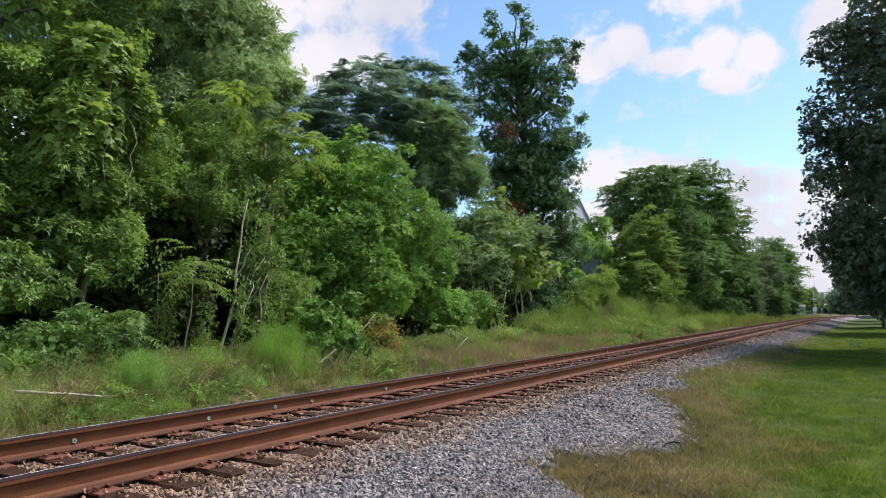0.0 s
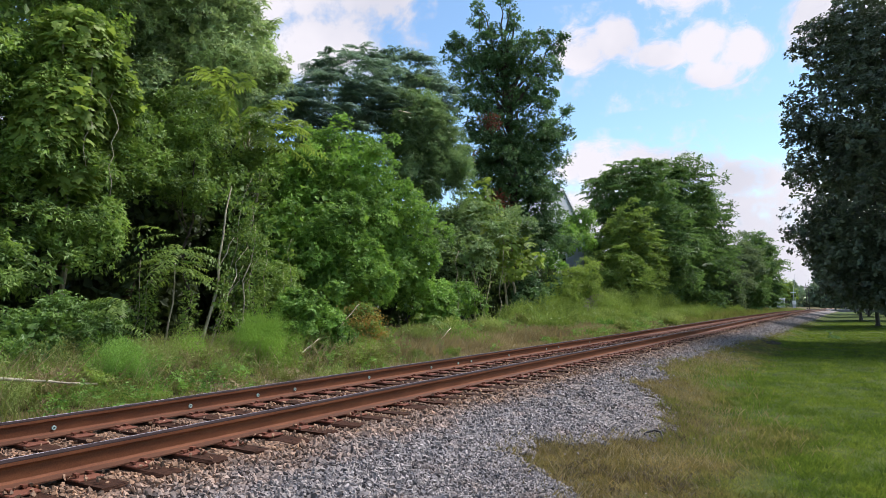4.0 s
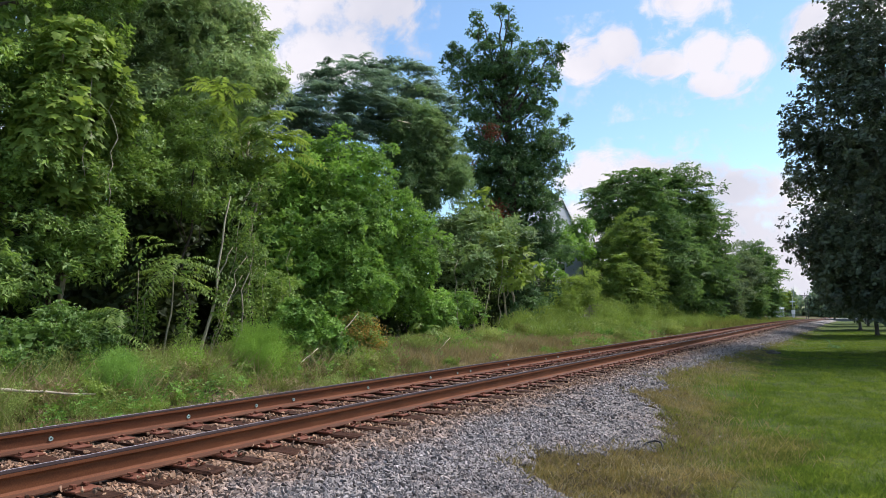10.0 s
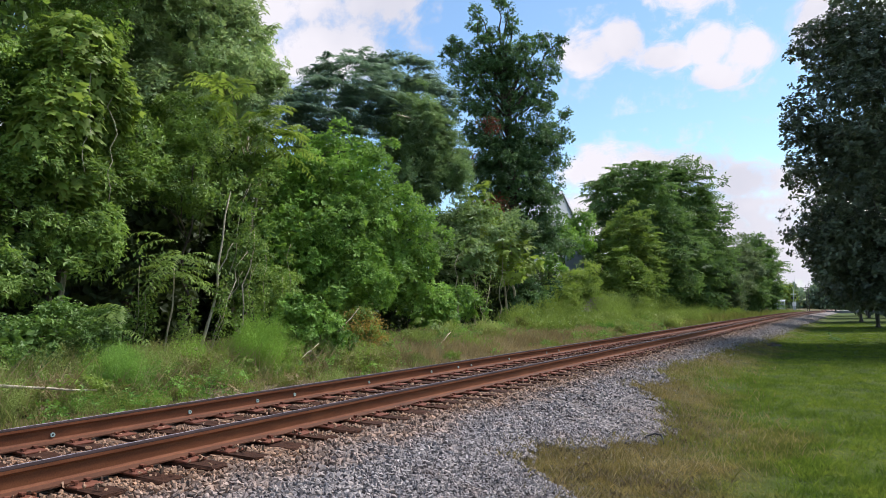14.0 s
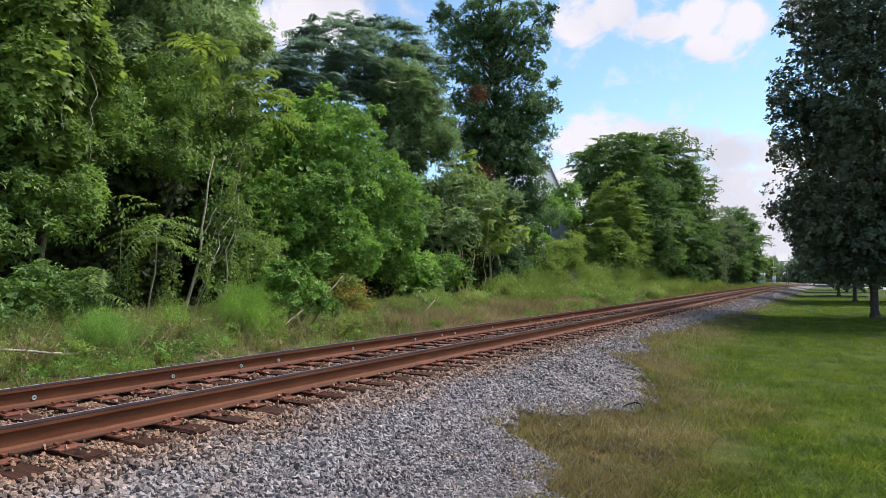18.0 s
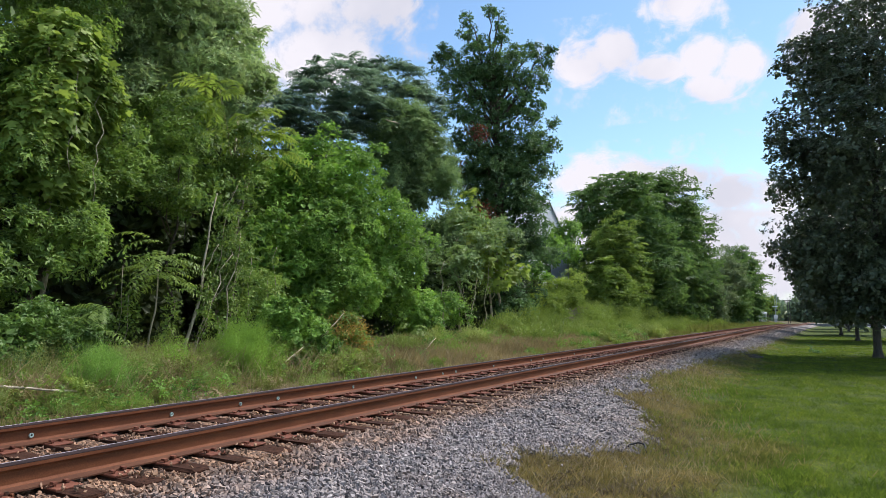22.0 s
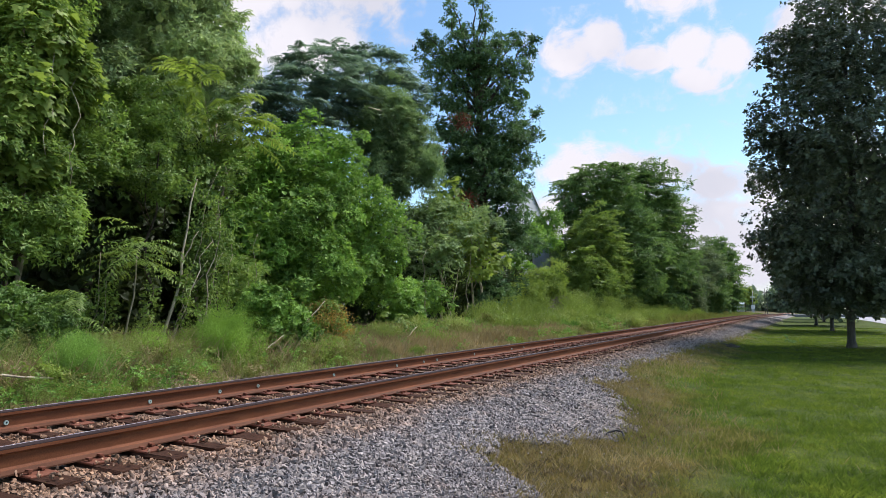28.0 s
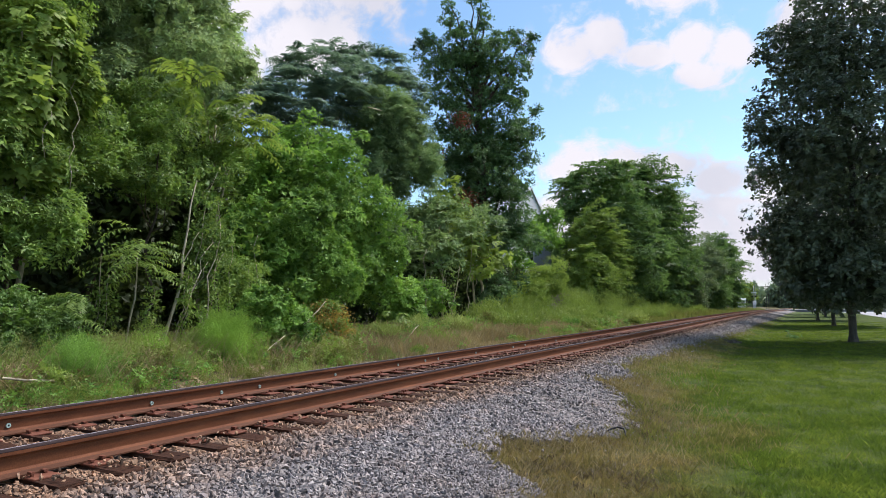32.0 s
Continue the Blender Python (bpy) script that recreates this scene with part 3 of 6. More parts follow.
# ---------------------------------------------------------------- sky


def cloud(name, puffs, label):
    """A sheet of vapour far off, thick where its puffs (bearing, height, half width, half height in degrees) overlap."""
    p = np.array(puffs, float)
    a0, a1 = (p[:, 0] - p[:, 2]).min() - 2, (p[:, 0] + p[:, 2]).max() + 2
    e0, e1 = max(0.3, (p[:, 1] - p[:, 3]).min() - 1.5), (p[:, 1] + p[:, 3]).max() + 1.5
    na, ne = int((a1 - a0) / 0.4) + 2, int((e1 - e0) / 0.35) + 2
    A, E = np.meshgrid(np.linspace(a0, a1, na), np.linspace(e0, e1, ne))
    D = np.zeros_like(A)
    for a, e, ra, re in puffs:
        q = 1 - ((A - a) / ra) ** 2 - ((E - e) / np.where(E < e, re * 0.8, re)) ** 2
        D = np.maximum(D, q) + 0.15 * np.clip(q, 0, 1)
    D = np.clip(D, -0.6, 1.2)
    low = (E - e0) / 1.0 if e0 > 0.4 else np.full_like(E, 9.0)
    D -= 1.2 * (np.clip(1 - np.minimum.reduce([(A - a0) / 1.0, (a1 - A) / 1.0, (e1 - E) / 1.0, low]), 0, 1))
    R = 1500.0 - 60 * np.clip(D, 0, 1)
    ar, er = np.radians(A), np.radians(E)
    v = np.stack([R * np.sin(ar) * np.cos(er), R * np.cos(ar) * np.cos(er), R * np.sin(er)], -1).reshape(-1, 3)
    f = [(j * na + i, j * na + i + 1, (j + 1) * na + i + 1, (j + 1) * na + i) for j in range(ne - 1) for i in range(na - 1)]
    me = mesh_of(name, v, f, (M["cloud"],), True)
    at = me.attributes.new("thick", "FLOAT", "POINT")
    at.data.foreach_set("value", D.ravel().astype(np.float32))
    ob = new(name, me)
    ob.location = (4.8, -0.2, 0.95)
    return tagged(ob, label, "cloud", "drifting clouds", "structure")


CLOUDS = [
    cloud("cloud", [(-48, 27, 15, 8), (-37, 25, 4.6, 3.8), (-41, 21, 6, 4.5), (-52, 19, 10, 6), (-34.5, 26, 2.6, 2.5)], "broad white cloud with a flat grey base"),
    cloud("cloud", [(-18.6, 20.3, 3.0, 2.5), (-16.0, 21.0, 2.6, 2.5), (-12.6, 19.4, 3.0, 1.6), (-9.0, 19.9, 2.6, 2.3), (-6.4, 18.9, 2.7, 2.3), (-8.0, 17.6, 3.2, 1.6)], "white cumulus cloud in two heaps"),
    cloud("cloud", [(-10.7, 24.2, 2.8, 2.4)], "small pale wisp of cloud"),
    cloud("cloud", [(-1.0, 20.0, 3.0, 2.6), (4, 21, 5, 3)], "white puff of cloud behind the roadside tree"),
    cloud("cloud", [(-17.5, 11.2, 5.5, 2.6), (-12, 10.7, 5, 2.2), (-7, 9.4, 4, 1.9), (-14, 6, 14, 5), (-4, 4, 14, 6.5), (2, 10, 5, 3)], "long low bank of white cloud over the horizon"),
]

# the same broken cloud goes on round the sky
cloud_rng = random.Random(5)
for k in range(17):
    a = 28 + k * 17.5 + cloud_rng.uniform(-4, 4)
    for e, s in ((cloud_rng.uniform(9, 16), 1.0), (cloud_rng.uniform(30, 38), 1.5)):
        CLOUDS.append(cloud("cloud", [(a, e, 7 * s, 3.2 * s), (a + 5 * s, e + 1.5, 5 * s, 2.8 * s), (a - 5 * s, e - 0.5, 5 * s, 2.2 * s)], "white cumulus cloud with soft ragged edges"))
for k in range(3):
    a = 235 + k * 55
    CLOUDS.append(cloud("cloud", [(a, 58, 22, 7), (a + 12, 62, 16, 6)], "broad white cloud high overhead"))

# ---------------------------------------------------------------- track
RAIL_FAR, RAIL_NEAR = -1.505, 0.0
TIE_STEP, TIE_FIRST = 0.437, 2.70
LIFT_NEAR, LIFT_FAR = 0.014, 0.036     # the far rail lies a little higher


def rail_mesh(y0, y1):
    prof = [(-0.076, -0.186), (0.076, -0.186), (0.076, -0.176), (0.022, -0.158), (0.010, -0.140), (0.009, -0.062), (0.014, -0.048),
            (0.036, -0.040), (0.037, -0.017), (0.037, -0.012), (0.031, -0.003), (0.018, 0.0), (-0.018, 0.0), (-0.031, -0.003), (-0.037, -0.012), (-0.037, -0.017),
            (-0.036, -0.040), (-0.014, -0.048), (-0.009, -0.062), (-0.010, -0.140), (-0.022, -0.158), (-0.076, -0.176)]
    n = len(prof)
    v, f = [], []
    cuts = [y0, 50, 80, 110, 150, 190, 240, y1]
    for y in cuts:
        v += [(x, y, z + float(grade(y))) for x, z in prof]
    for j in range(len(cuts) - 1):
        for i in range(n):
            k = (i + 1) % n
            f.append((j * n + i, j * n + k, (j + 1) * n + k, (j + 1) * n + i))
    f += [tuple(range(n))[::-1], tuple(range((len(cuts) - 1) * n, len(cuts) * n))]
    me = mesh_of("rail", v, f, (M["rust"], M["head"], M["foot"]))
    for p in me.polygons:
        if (p.index % len(prof)) in (8, 9, 10, 11, 12, 13) and abs(p.normal.y) < 0.5:
            p.material_index = 1
        elif (p.index % len(prof)) in (1, 2, 20, 21):
            p.material_index = 2
    return me


def disc_ring(r0, r1, depth, sides=14):
    v, f = [], []
    for k in range(sides):
        a = 2 * math.pi * k / sides
        c, s = math.cos(a), math.sin(a)
        v += [(0, r1 * c, r1 * s), (depth, r1 * 0.93 * c, r1 * 0.93 * s), (depth, r0 * c, r0 * s), (0, r0 * c, r0 * s)]
    for k in range(sides):
        j = (k + 1) % sides
        for m in range(3):
            f.append((k * 4 + m, j * 4 + m, j * 4 + m + 1, k * 4 + m + 1))
    return v, f


def build_rails():
    for name, x in (("rail", RAIL_NEAR), ("rail", RAIL_FAR)):
        r = new(name, rail_mesh(-8, 260))
        lift = LIFT_NEAR if x == RAIL_NEAR else LIFT_FAR
        r.location = (x, 0, lift)
        tagged(r, "long rust-brown steel rail with a dark worn head", "rail", "rails of the track")
        v = [(-0.024, -8, 0.0), (-0.012, -8, 0.0), (-0.012, 50, 0.0), (-0.024, 50, 0.0), (-0.023, -8, 0.0015), (-0.013, -8, 0.0015), (-0.013, 50, 0.0015), (-0.023, 50, 0.0015)]
        part("running_surface", mesh_of("running_surface", v, [(4, 5, 6, 7), (0, 1, 5, 4), (3, 7, 6, 2), (0, 4, 7, 3), (1, 2, 6, 5)], (M["steel"],)), r, "polished grey running surface")
        if x == RAIL_FAR:
            rv, rf = disc_ring(0.010, 0.022, 0.012)
            ring = mesh_of("bolt", rv, rf, (M["bolt"],))
            hv = [(0.004, 0.010 * math.cos(a * 0.6283), 0.010 * math.sin(a * 0.6283)) for a in range(10)]
            hole = mesh_of("bolt_hole", hv, [tuple(range(10))], (M["dark"],))
            for y in (3.396, 4.9, 5.899, 6.551, 8.161, 9.95, 10.9, 11.41, 13.1, 15.2, 16.0, 18.4):
                b = part("bolt", ring, r, "pale round bolt on the web")
                b.location = (0.0095, y, -0.072 - lift)
                part("bolt_hole", hole, b)


def bevel_box(sx, sy, sz, bev, seed=0, rough=0.0):
    bm = bmesh.new()
    bmesh.ops.create_cube(bm, size=1)
    bmesh.ops.scale(bm, vec=(sx, sy, sz), verts=bm.verts)
    if bev:
        bmesh.ops.bevel(bm, geom=list(bm.edges), offset=bev, segments=1, affect="EDGES")
    if rough:
        rng = random.Random(seed)
        for v in bm.verts:
            v.co += Vector((rng.uniform(-1, 1), rng.uniform(-1, 1), rng.uniform(-1, 1))) * rough
    return bm


def to_mesh(name, bm, mat):
    me = bpy.data.meshes.new(name)
    bm.to_mesh(me)
    bm.free()
    me.materials.append(mat)
    return me


def build_ties():
    rng = random.Random(4)
    ties = [to_mesh("railway_tie", bevel_box(2.52 + 0.035 * i, 0.215 + 0.006 * i, 0.18, 0.014, i, 0.013), M["tie"]) for i in range(5)]
    bm = bevel_box(0.42, 0.20, 0.018, 0.005)
    plate = to_mesh("tie_plate", bm, M["plate"])
    bm = bmesh.new()
    m1 = bmesh.ops.create_cube(bm, size=1)["verts"]
    bmesh.ops.scale(bm, vec=(0.018, 0.018, 0.05), verts=m1)
    m2 = bmesh.ops.create_cube(bm, size=1)["verts"]
    bmesh.ops.scale(bm, vec=(0.045, 0.03, 0.014), verts=m2)
    bmesh.ops.translate(bm, vec=(0.01, 0, 0.026), verts=m2)
    spike = to_mesh("spike", bm, M["plate"])
    clip = to_mesh("rail_anchor", bevel_box(0.18, 0.024, 0.032, 0.006), M["rust"])
    far_v, far_f = [], []
    for i in range(-20, 545):
        y = TIE_FIRST + TIE_STEP * i + rng.uniform(-0.015, 0.015)
        xc = -0.775 + rng.uniform(-0.05, 0.05)
        turn = rng.uniform(-1.2, 1.2)
        if y < 62:
            t = new("railway_tie", ties[i % 5])
            t.matrix_world = pose(xc, y, -0.269 + float(grade(y)), 0, 0.84, turn)
            tagged(t, "rust-stained weathered wooden tie bedded in crushed stone", "railway tie", "ties under the rails")
            for x in (RAIL_FAR, RAIL_NEAR):
                p = part("tie_plate", plate, t, "rusty red steel plate")
                p.location = (x - xc, 0, 0.0975)
                if y < 24:
                    for sx, sy in ((-0.1, -0.05), (0.1, 0.05), (-0.13, 0.06), (0.13, -0.06)):
                        s = part("spike", spike, p)
                        s.matrix_basis = pose(sx, sy, -0.004 + rng.uniform(0, 0.012), 0, 0, 0 if sx < 0 else 180)
            if y < 30 and rng.random() < 0.4:
                for x in (RAIL_FAR, RAIL_NEAR):
                    c = part("rail_anchor", clip, t, "rusty clip gripping the rail's foot")
                    c.location = (x - xc, 0.135, 0.095)
        else:
            b = len(far_v)
            for dx in (-1.3, 1.3):
                for dy in (-0.11, 0.11):
                    for z in (-0.35, -0.178):
                        far_v.append((xc + dx, y + dy, z + float(grade(y))))
            far_f += [(b + q[0], b + q[1], b + q[2], b + q[3]) for q in ((0, 1, 3, 2), (4, 6, 7, 5), (0, 4, 5, 1), (2, 3, 7, 6), (1, 5, 7, 3))]
    tagged(new("distant_ties", mesh_of("distant_ties", far_v, far_f, (M["tie"],))), "row of weathered wooden ties far down the line", "railway ties", kind="stuff")


build_rails()
build_ties()

# ---------------------------------------------------------------- the wood beside the line


def shrub_tree(label, category, base, top, r, blobs, leaf, bark="bark", ls=0.10, lw=0.6, seed=1, fill=1.0, name="tree", group="", lai=1.2, lump=0.36, ragged=0.25, spread=0.9, cover=1.9, sprays=0):
    t, loc, rng = grown(name, label, category, base, top, r, blobs, M[bark], group, seed=seed)
    sets = [foliage(rng, loc, ls, lw, lai, lump=lump, ragged=ragged, spread=spread, cover=cover)]
    if fill:
        area = skin(np.array(loc)).sum()
        sets.append(inner(rng, loc, int(fill * 0.5 * area / (ls * ls * 2)), ls * 1.9))
    if sprays:
        sets.append(frond_crown(rng, loc, sprays, 6, ls * 4.2, 7, ls * 1.3, 0.3, 0.35))
    leaf_object("crown", sets, M[leaf], t)
    return t, loc, rng


def build_wood():
    # dense tree at the edge, standing beyond the picture's border too
    shrub_tree("leafy dark green tree crowded at the wood's edge", "tree", (-9.6, 5.6), (-9.6, 6.2, 7.5), 0.16,
               [(-9.5, 6.5, 6.9, 1.5, 1.9), (-9.2, 6.3, 4.8, 1.3, 1.5), (-9.2, 4.8, 5.2, 1.4, 2.7), (-9.0, 5.4, 2.6, 1.1, 1.5), (-9.7, 8.2, 8.4, 1.3, 1.3)],
               "mid", ls=0.105, lw=0.42, seed=11, cover=0.75, lai=0.7, spread=0.85, lump=0.36, fill=0.3)
    # tall olive tree with fine foliage
    shrub_tree("tall dull olive tree with fine dense foliage", "tree", (-13.4, 12.0), (-12.2, 12.4, 9.5), 0.15,
               [(-11.5, 12.1, 8.7, 2.0, 2.2), (-11.0, 13.8, 8.9, 1.5, 1.8), (-11.5, 10.5, 10.0, 2.4, 1.9), (-11.0, 13.1, 10.3, 1.2, 1.2), (-11.0, 15.0, 8.4, 0.9, 0.8), (-11.5, 11.6, 6.5, 2.1, 1.5), (-11.8, 9.0, 8.2, 2.0, 2.2), (-11.2, 14.2, 7.3, 1.2, 1.0)],
               "darkleaf", ls=0.13, lw=0.4, lai=0.75, seed=12, lump=0.34, spread=0.8, ragged=0.5, cover=1.2, sprays=330)
    # climbing vine tower with big ragged leaves
    blobs = [(-8.2, 7.5, 6.1, 0.75, 1.0), (-8.1, 7.1, 4.9, 0.75, 0.9), (-8.2, 8.1, 5.5, 0.6, 0.8), (-8.1, 7.3, 3.8, 0.5, 0.7), (-8.0, 6.8, 4.3, 0.5, 0.5)]
    t, loc, rng = grown("vine_covered_tree", "slender tree smothered by a climbing vine with broad lobed leaves", "tree", (-8.4, 7.3), (-8.3, 7.3, 6.6), 0.06, blobs, M["pale"], seed=13)
    lobed_object("vine_leaves", rng, loc, 2300, 0.23, M["vine"], t, "broad lobed light green vine leaves")
    leaf_object("crown", [foliage(rng, loc, 0.09, 0.6, 0.7)], M["yellow"], t)
    for k in range(2):
        a = np.array([0.85, 0.1 + 0.5 * k, 5.9 - 0.5 * k])
        limb("vine_stem", rng, a, a + [0.15, -0.15, -2.2], 0.010, 0.007, M["pale"], t, 0.05, 8, 5)
    blobs = [(-8.4, 11.7, 6.6, 0.5, 0.3), (-8.4, 12.6, 6.0, 0.6, 0.4), (-8.3, 13.1, 5.5, 0.5, 0.4)]
    t, loc, rng = grown("vine_covered_tree", "young tree with yellowish feathered leaves", "tree", (-9.2, 12.7), (-9.1, 13.0, 6.4), 0.06, blobs, M["pale"], seed=14)
    leaf_object("crown", [frond_crown(rng, loc, 15, 4, 1.15, 12, 0.22, 0.28, 0.5)], M["vine"], t)
    # glossy privet thicket
    shrub_tree("mid green privet thicket with small glossy leaves", "shrub", (-8.6, 7.2), (-8.5, 7.4, 3.6), 0.07,
               [(-8.6, 7.1, 3.6, 1.1, 0.8), (-8.3, 6.2, 2.7, 0.7, 0.7), (-8.2, 7.7, 2.7, 0.8, 0.6), (-8.6, 8.4, 3.9, 0.8, 0.7), (-8.4, 5.0, 3.4, 0.8, 0.8), (-7.8, 6.6, 1.9, 0.8, 0.5), (-7.7, 7.5, 2.3, 0.6, 0.45), (-7.6, 5.3, 1.8, 0.8, 0.6)],
               "mid", ls=0.10, lw=0.42, seed=15, name="privet", cover=0.7, lai=0.7, spread=0.85, lump=0.42, fill=0.25)
    shrub_tree("mid green privet with lighter shoots", "shrub", (-9.6, 11.0), (-9.0, 11.0, 4.4), 0.05,
               [(-8.8, 10.3, 4.3, 1.0, 0.7), (-8.6, 11.5, 3.9, 1.1, 0.6), (-9.0, 9.6, 5.0, 1.0, 0.8), (-9.3, 11.7, 5.6, 1.3, 1.1), (-8.8, 12.9, 4.3, 0.9, 0.9), (-8.7, 9.4, 3.7, 0.7, 0.4)],
               "mid", ls=0.10, lw=0.42, seed=16, name="privet", cover=0.7, lai=0.7, spread=0.85, lump=0.42, fill=0.25)
    shrub_tree("low dense green shrub at the foot of the thicket", "shrub", (-6.8, 6.2), (-6.8, 6.2, 0.8), 0.05,
               [(-6.6, 7.0, 0.40, 0.7, 0.5), (-6.6, 5.9, 0.50, 0.75, 0.52), (-6.5, 4.8, 0.42, 0.7, 0.5), (-6.9, 7.3, 0.75, 0.5, 0.4), (-6.9, 6.4, 0.85, 0.5, 0.35), (-6.6, 3.8, 0.5, 0.7, 0.6)],
               "privet", ls=0.075, lw=0.45, seed=17, name="low_shrub", cover=1.1, lai=0.8, fill=0.9, lump=0.36)
    # big rounded bush
    shrub_tree("large rounded bright green bush grown through with vines", "bush", (-9.2, 17.0), (-9.0, 17.0, 4.5), 0.13,
               [(-9.0, 17.3, 5.2, 1.7, 1.7), (-8.7, 15.8, 3.3, 1.7, 1.6), (-9.0, 18.9, 3.6, 1.7, 1.9), (-9.4, 15.3, 5.1, 1.0, 1.1), (-8.4, 16.2, 1.7, 2.0, 1.2), (-8.8, 19.9, 2.2, 1.4, 1.5), (-8.8, 13.9, 2.8, 0.9, 1.4)],
               "bushleaf", ls=0.11, lw=0.52, seed=18, name="bush", lai=0.8, fill=1.5, lump=0.26, spread=0.8, cover=1.1, ragged=0.4)
    shrub_tree("tangled shrub with thin stems", "shrub", (-8.5, 12.6), (-8.5, 12.5, 2.6), 0.05,
               [(-8.3, 12.6, 1.5, 0.9, 0.8), (-8.8, 12.3, 2.5, 0.7, 0.8)], "mid", ls=0.065, lw=0.5, lai=0.6, seed=19, name="tangled_shrub")
    # feathery trees behind with dark blue-green compound leaves
    for i, (base, blobs) in enumerate((
            ((-14.2, 23.5), [(-14, 23.8, 11.3, 2.0, 1.5), (-14, 21.8, 10.0, 1.4, 1.3), (-14, 20.4, 8.9, 0.9, 1.0), (-14, 25.0, 10.0, 2.0, 1.4), (-15, 20.6, 9.2, 1.2, 1.0), (-14, 22.5, 7.8, 1.8, 1.4)]),
            ((-14.3, 28.5), [(-14, 27.4, 12.6, 1.7, 1.3), (-14, 30.1, 11.8, 1.5, 1.7), (-14, 27.5, 10.2, 2.0, 1.4), (-14, 30.5, 9.5, 1.5, 1.4)]))):
        t, loc, rng = grown("feathered_tree", "tall tree with dark blue-green feathered leaves in flat layers", "tree", base, (base[0], base[1], 10.5), 0.14, blobs, M["greybark"], "feathered trees", seed=20 + i)
        leaf_object("crown", [frond_crown(rng, loc, 245, 7, 0.8, 9, 0.2, 0.3, 0.4), inner(rng, loc, 500, 0.2)], M["blue"], t)
    # sagging brownish tree with a bare branch
    t, loc, rng = shrub_tree("dull green tree with withered brown foliage and one bare branch", "tree", (-12.2, 26.2), (-12, 26.6, 10.0), 0.13,
                             [(-12.0, 25.8, 9.4, 1.5, 1.9), (-12.0, 27.8, 7.8, 1.4, 1.5), (-12.0, 27.3, 9.2, 1.1, 1.6), (-11.8, 28.6, 7.6, 0.9, 1.0), (-12.2, 25.5, 7.4, 1.3, 1.5), (-12.0, 26.5, 6.2, 0.7, 0.9), (-12.2, 30.2, 8.3, 0.8, 1.1), (-12.2, 29.2, 4.6, 1.4, 1.5), (-12.6, 31.4, 4.2, 1.3, 1.3)],
                             "brownleaf", ls=0.14, lw=0.32, lai=0.7, sprays=160, seed=24, lump=0.26, cover=1.4, ragged=0.5)
    limb("bare_branch", rng, (0.6, -0.6, 9.6), (0.8, -2.6, 9.3), 0.05, 0.03, M["pale"], t, 0.05, 5, 6, label="pale bare branch")
    # tall ragged tree
    tallb = [(-12.6, 35.6, 10.2, 1.3, 1.1), (-11.6, 37.2, 9.6, 1.2, 1.0), (-11.6, 36.5, 1.6, 1.5, 1.3), (-10.6, 34.4, 1.0, 1.3, 0.9), (-12.2, 36.0, 8.2, 1.7, 1.5), (-11.4, 38.0, 6.2, 1.7, 1.6), (-13.0, 35.0, 6.6, 1.4, 1.5), (-10.9, 38.6, 10.6, 1.1, 1.2), (-12.6, 35.6, 3.6, 1.6, 1.5), (-13.4, 35.0, 19.0, 0.29, 0.23), (-12.4, 36.1, 19.4, 0.37, 0.29), (-11.9, 36.6, 19.5, 0.26, 0.21), (-11.7, 36.8, 18.6, 0.36, 0.29), (-11.9, 36.6, 17.7, 0.36, 0.29), (-12.8, 35.7, 17.5, 0.43, 0.34), (-13.3, 35.1, 18.1, 0.43, 0.34), (-14.4, 34.2, 16.9, 0.35, 0.28), (-14.8, 33.9, 16.2, 0.28, 0.22), (-11.2, 37.5, 17.1, 0.52, 0.41), (-10.5, 38.6, 17.5, 0.52, 0.41), (-9.8, 39.7, 17.7, 0.3, 0.24), (-10.1, 39.1, 16.7, 0.37, 0.3), (-13.4, 35.0, 16.2, 1.13, 0.9), (-12.5, 36.0, 15.9, 1.07, 0.86), (-11.5, 37.1, 15.9, 1.01, 0.81), (-10.7, 38.3, 15.4, 0.87, 0.7), (-14.0, 34.5, 14.9, 0.91, 0.73), (-13.0, 35.4, 14.4, 1.11, 0.89), (-11.8, 36.8, 14.0, 1.2, 0.96), (-10.8, 38.1, 13.8, 0.86, 0.69), (-13.5, 34.9, 13.0, 1.04, 0.83), (-9.7, 39.9, 13.0, 0.33, 0.26), (-12.5, 35.9, 12.3, 0.97, 0.77), (-11.3, 37.4, 12.2, 1.2, 0.96), (-10.2, 39.1, 11.5, 0.79, 0.64), (-13.7, 34.8, 11.2, 0.88, 0.7), (-12.9, 35.5, 10.6, 0.55, 0.44), (-11.2, 37.5, 10.3, 1.33, 1.06), (-10.1, 39.2, 9.8, 0.5, 0.4), (-11.5, 37.1, 8.7, 1.24, 0.99), (-13.1, 35.3, 8.8, 0.81, 0.65), (-10.5, 38.6, 8.3, 0.85, 0.68), (-12.0, 36.5, 6.9, 1.15, 0.92), (-10.8, 38.0, 6.5, 1.11, 0.89), (-11.6, 37.0, 5.1, 1.42, 1.14), (-10.5, 38.5, 4.8, 1.04, 0.83), (-12.5, 35.9, 5.0, 0.8, 0.64)]
    t, loc, rng = shrub_tree("tallest tree, ragged open crown with sky showing through", "tree", (-11.9, 36.5), (-12.3, 36.3, 16.0), 0.3,
                             tallb, "tall", ls=0.17, lw=0.5, seed=25, fill=0.4, lai=0.95, ragged=0.6, lump=0.5, spread=0.85, cover=1.1)
    leaf_object("dead_foliage", [clumped(rng, [(-0.1, -2.6, 6.3, 0.6, 0.85), (-1.9, -2.2, 9.6, 0.3, 0.4), (-0.5, -2.1, 11.4, 0.4, 0.45)], 56, 26, 0.22, 0.18, 0.35)], M["red"], t, "withered rust-red leaves")
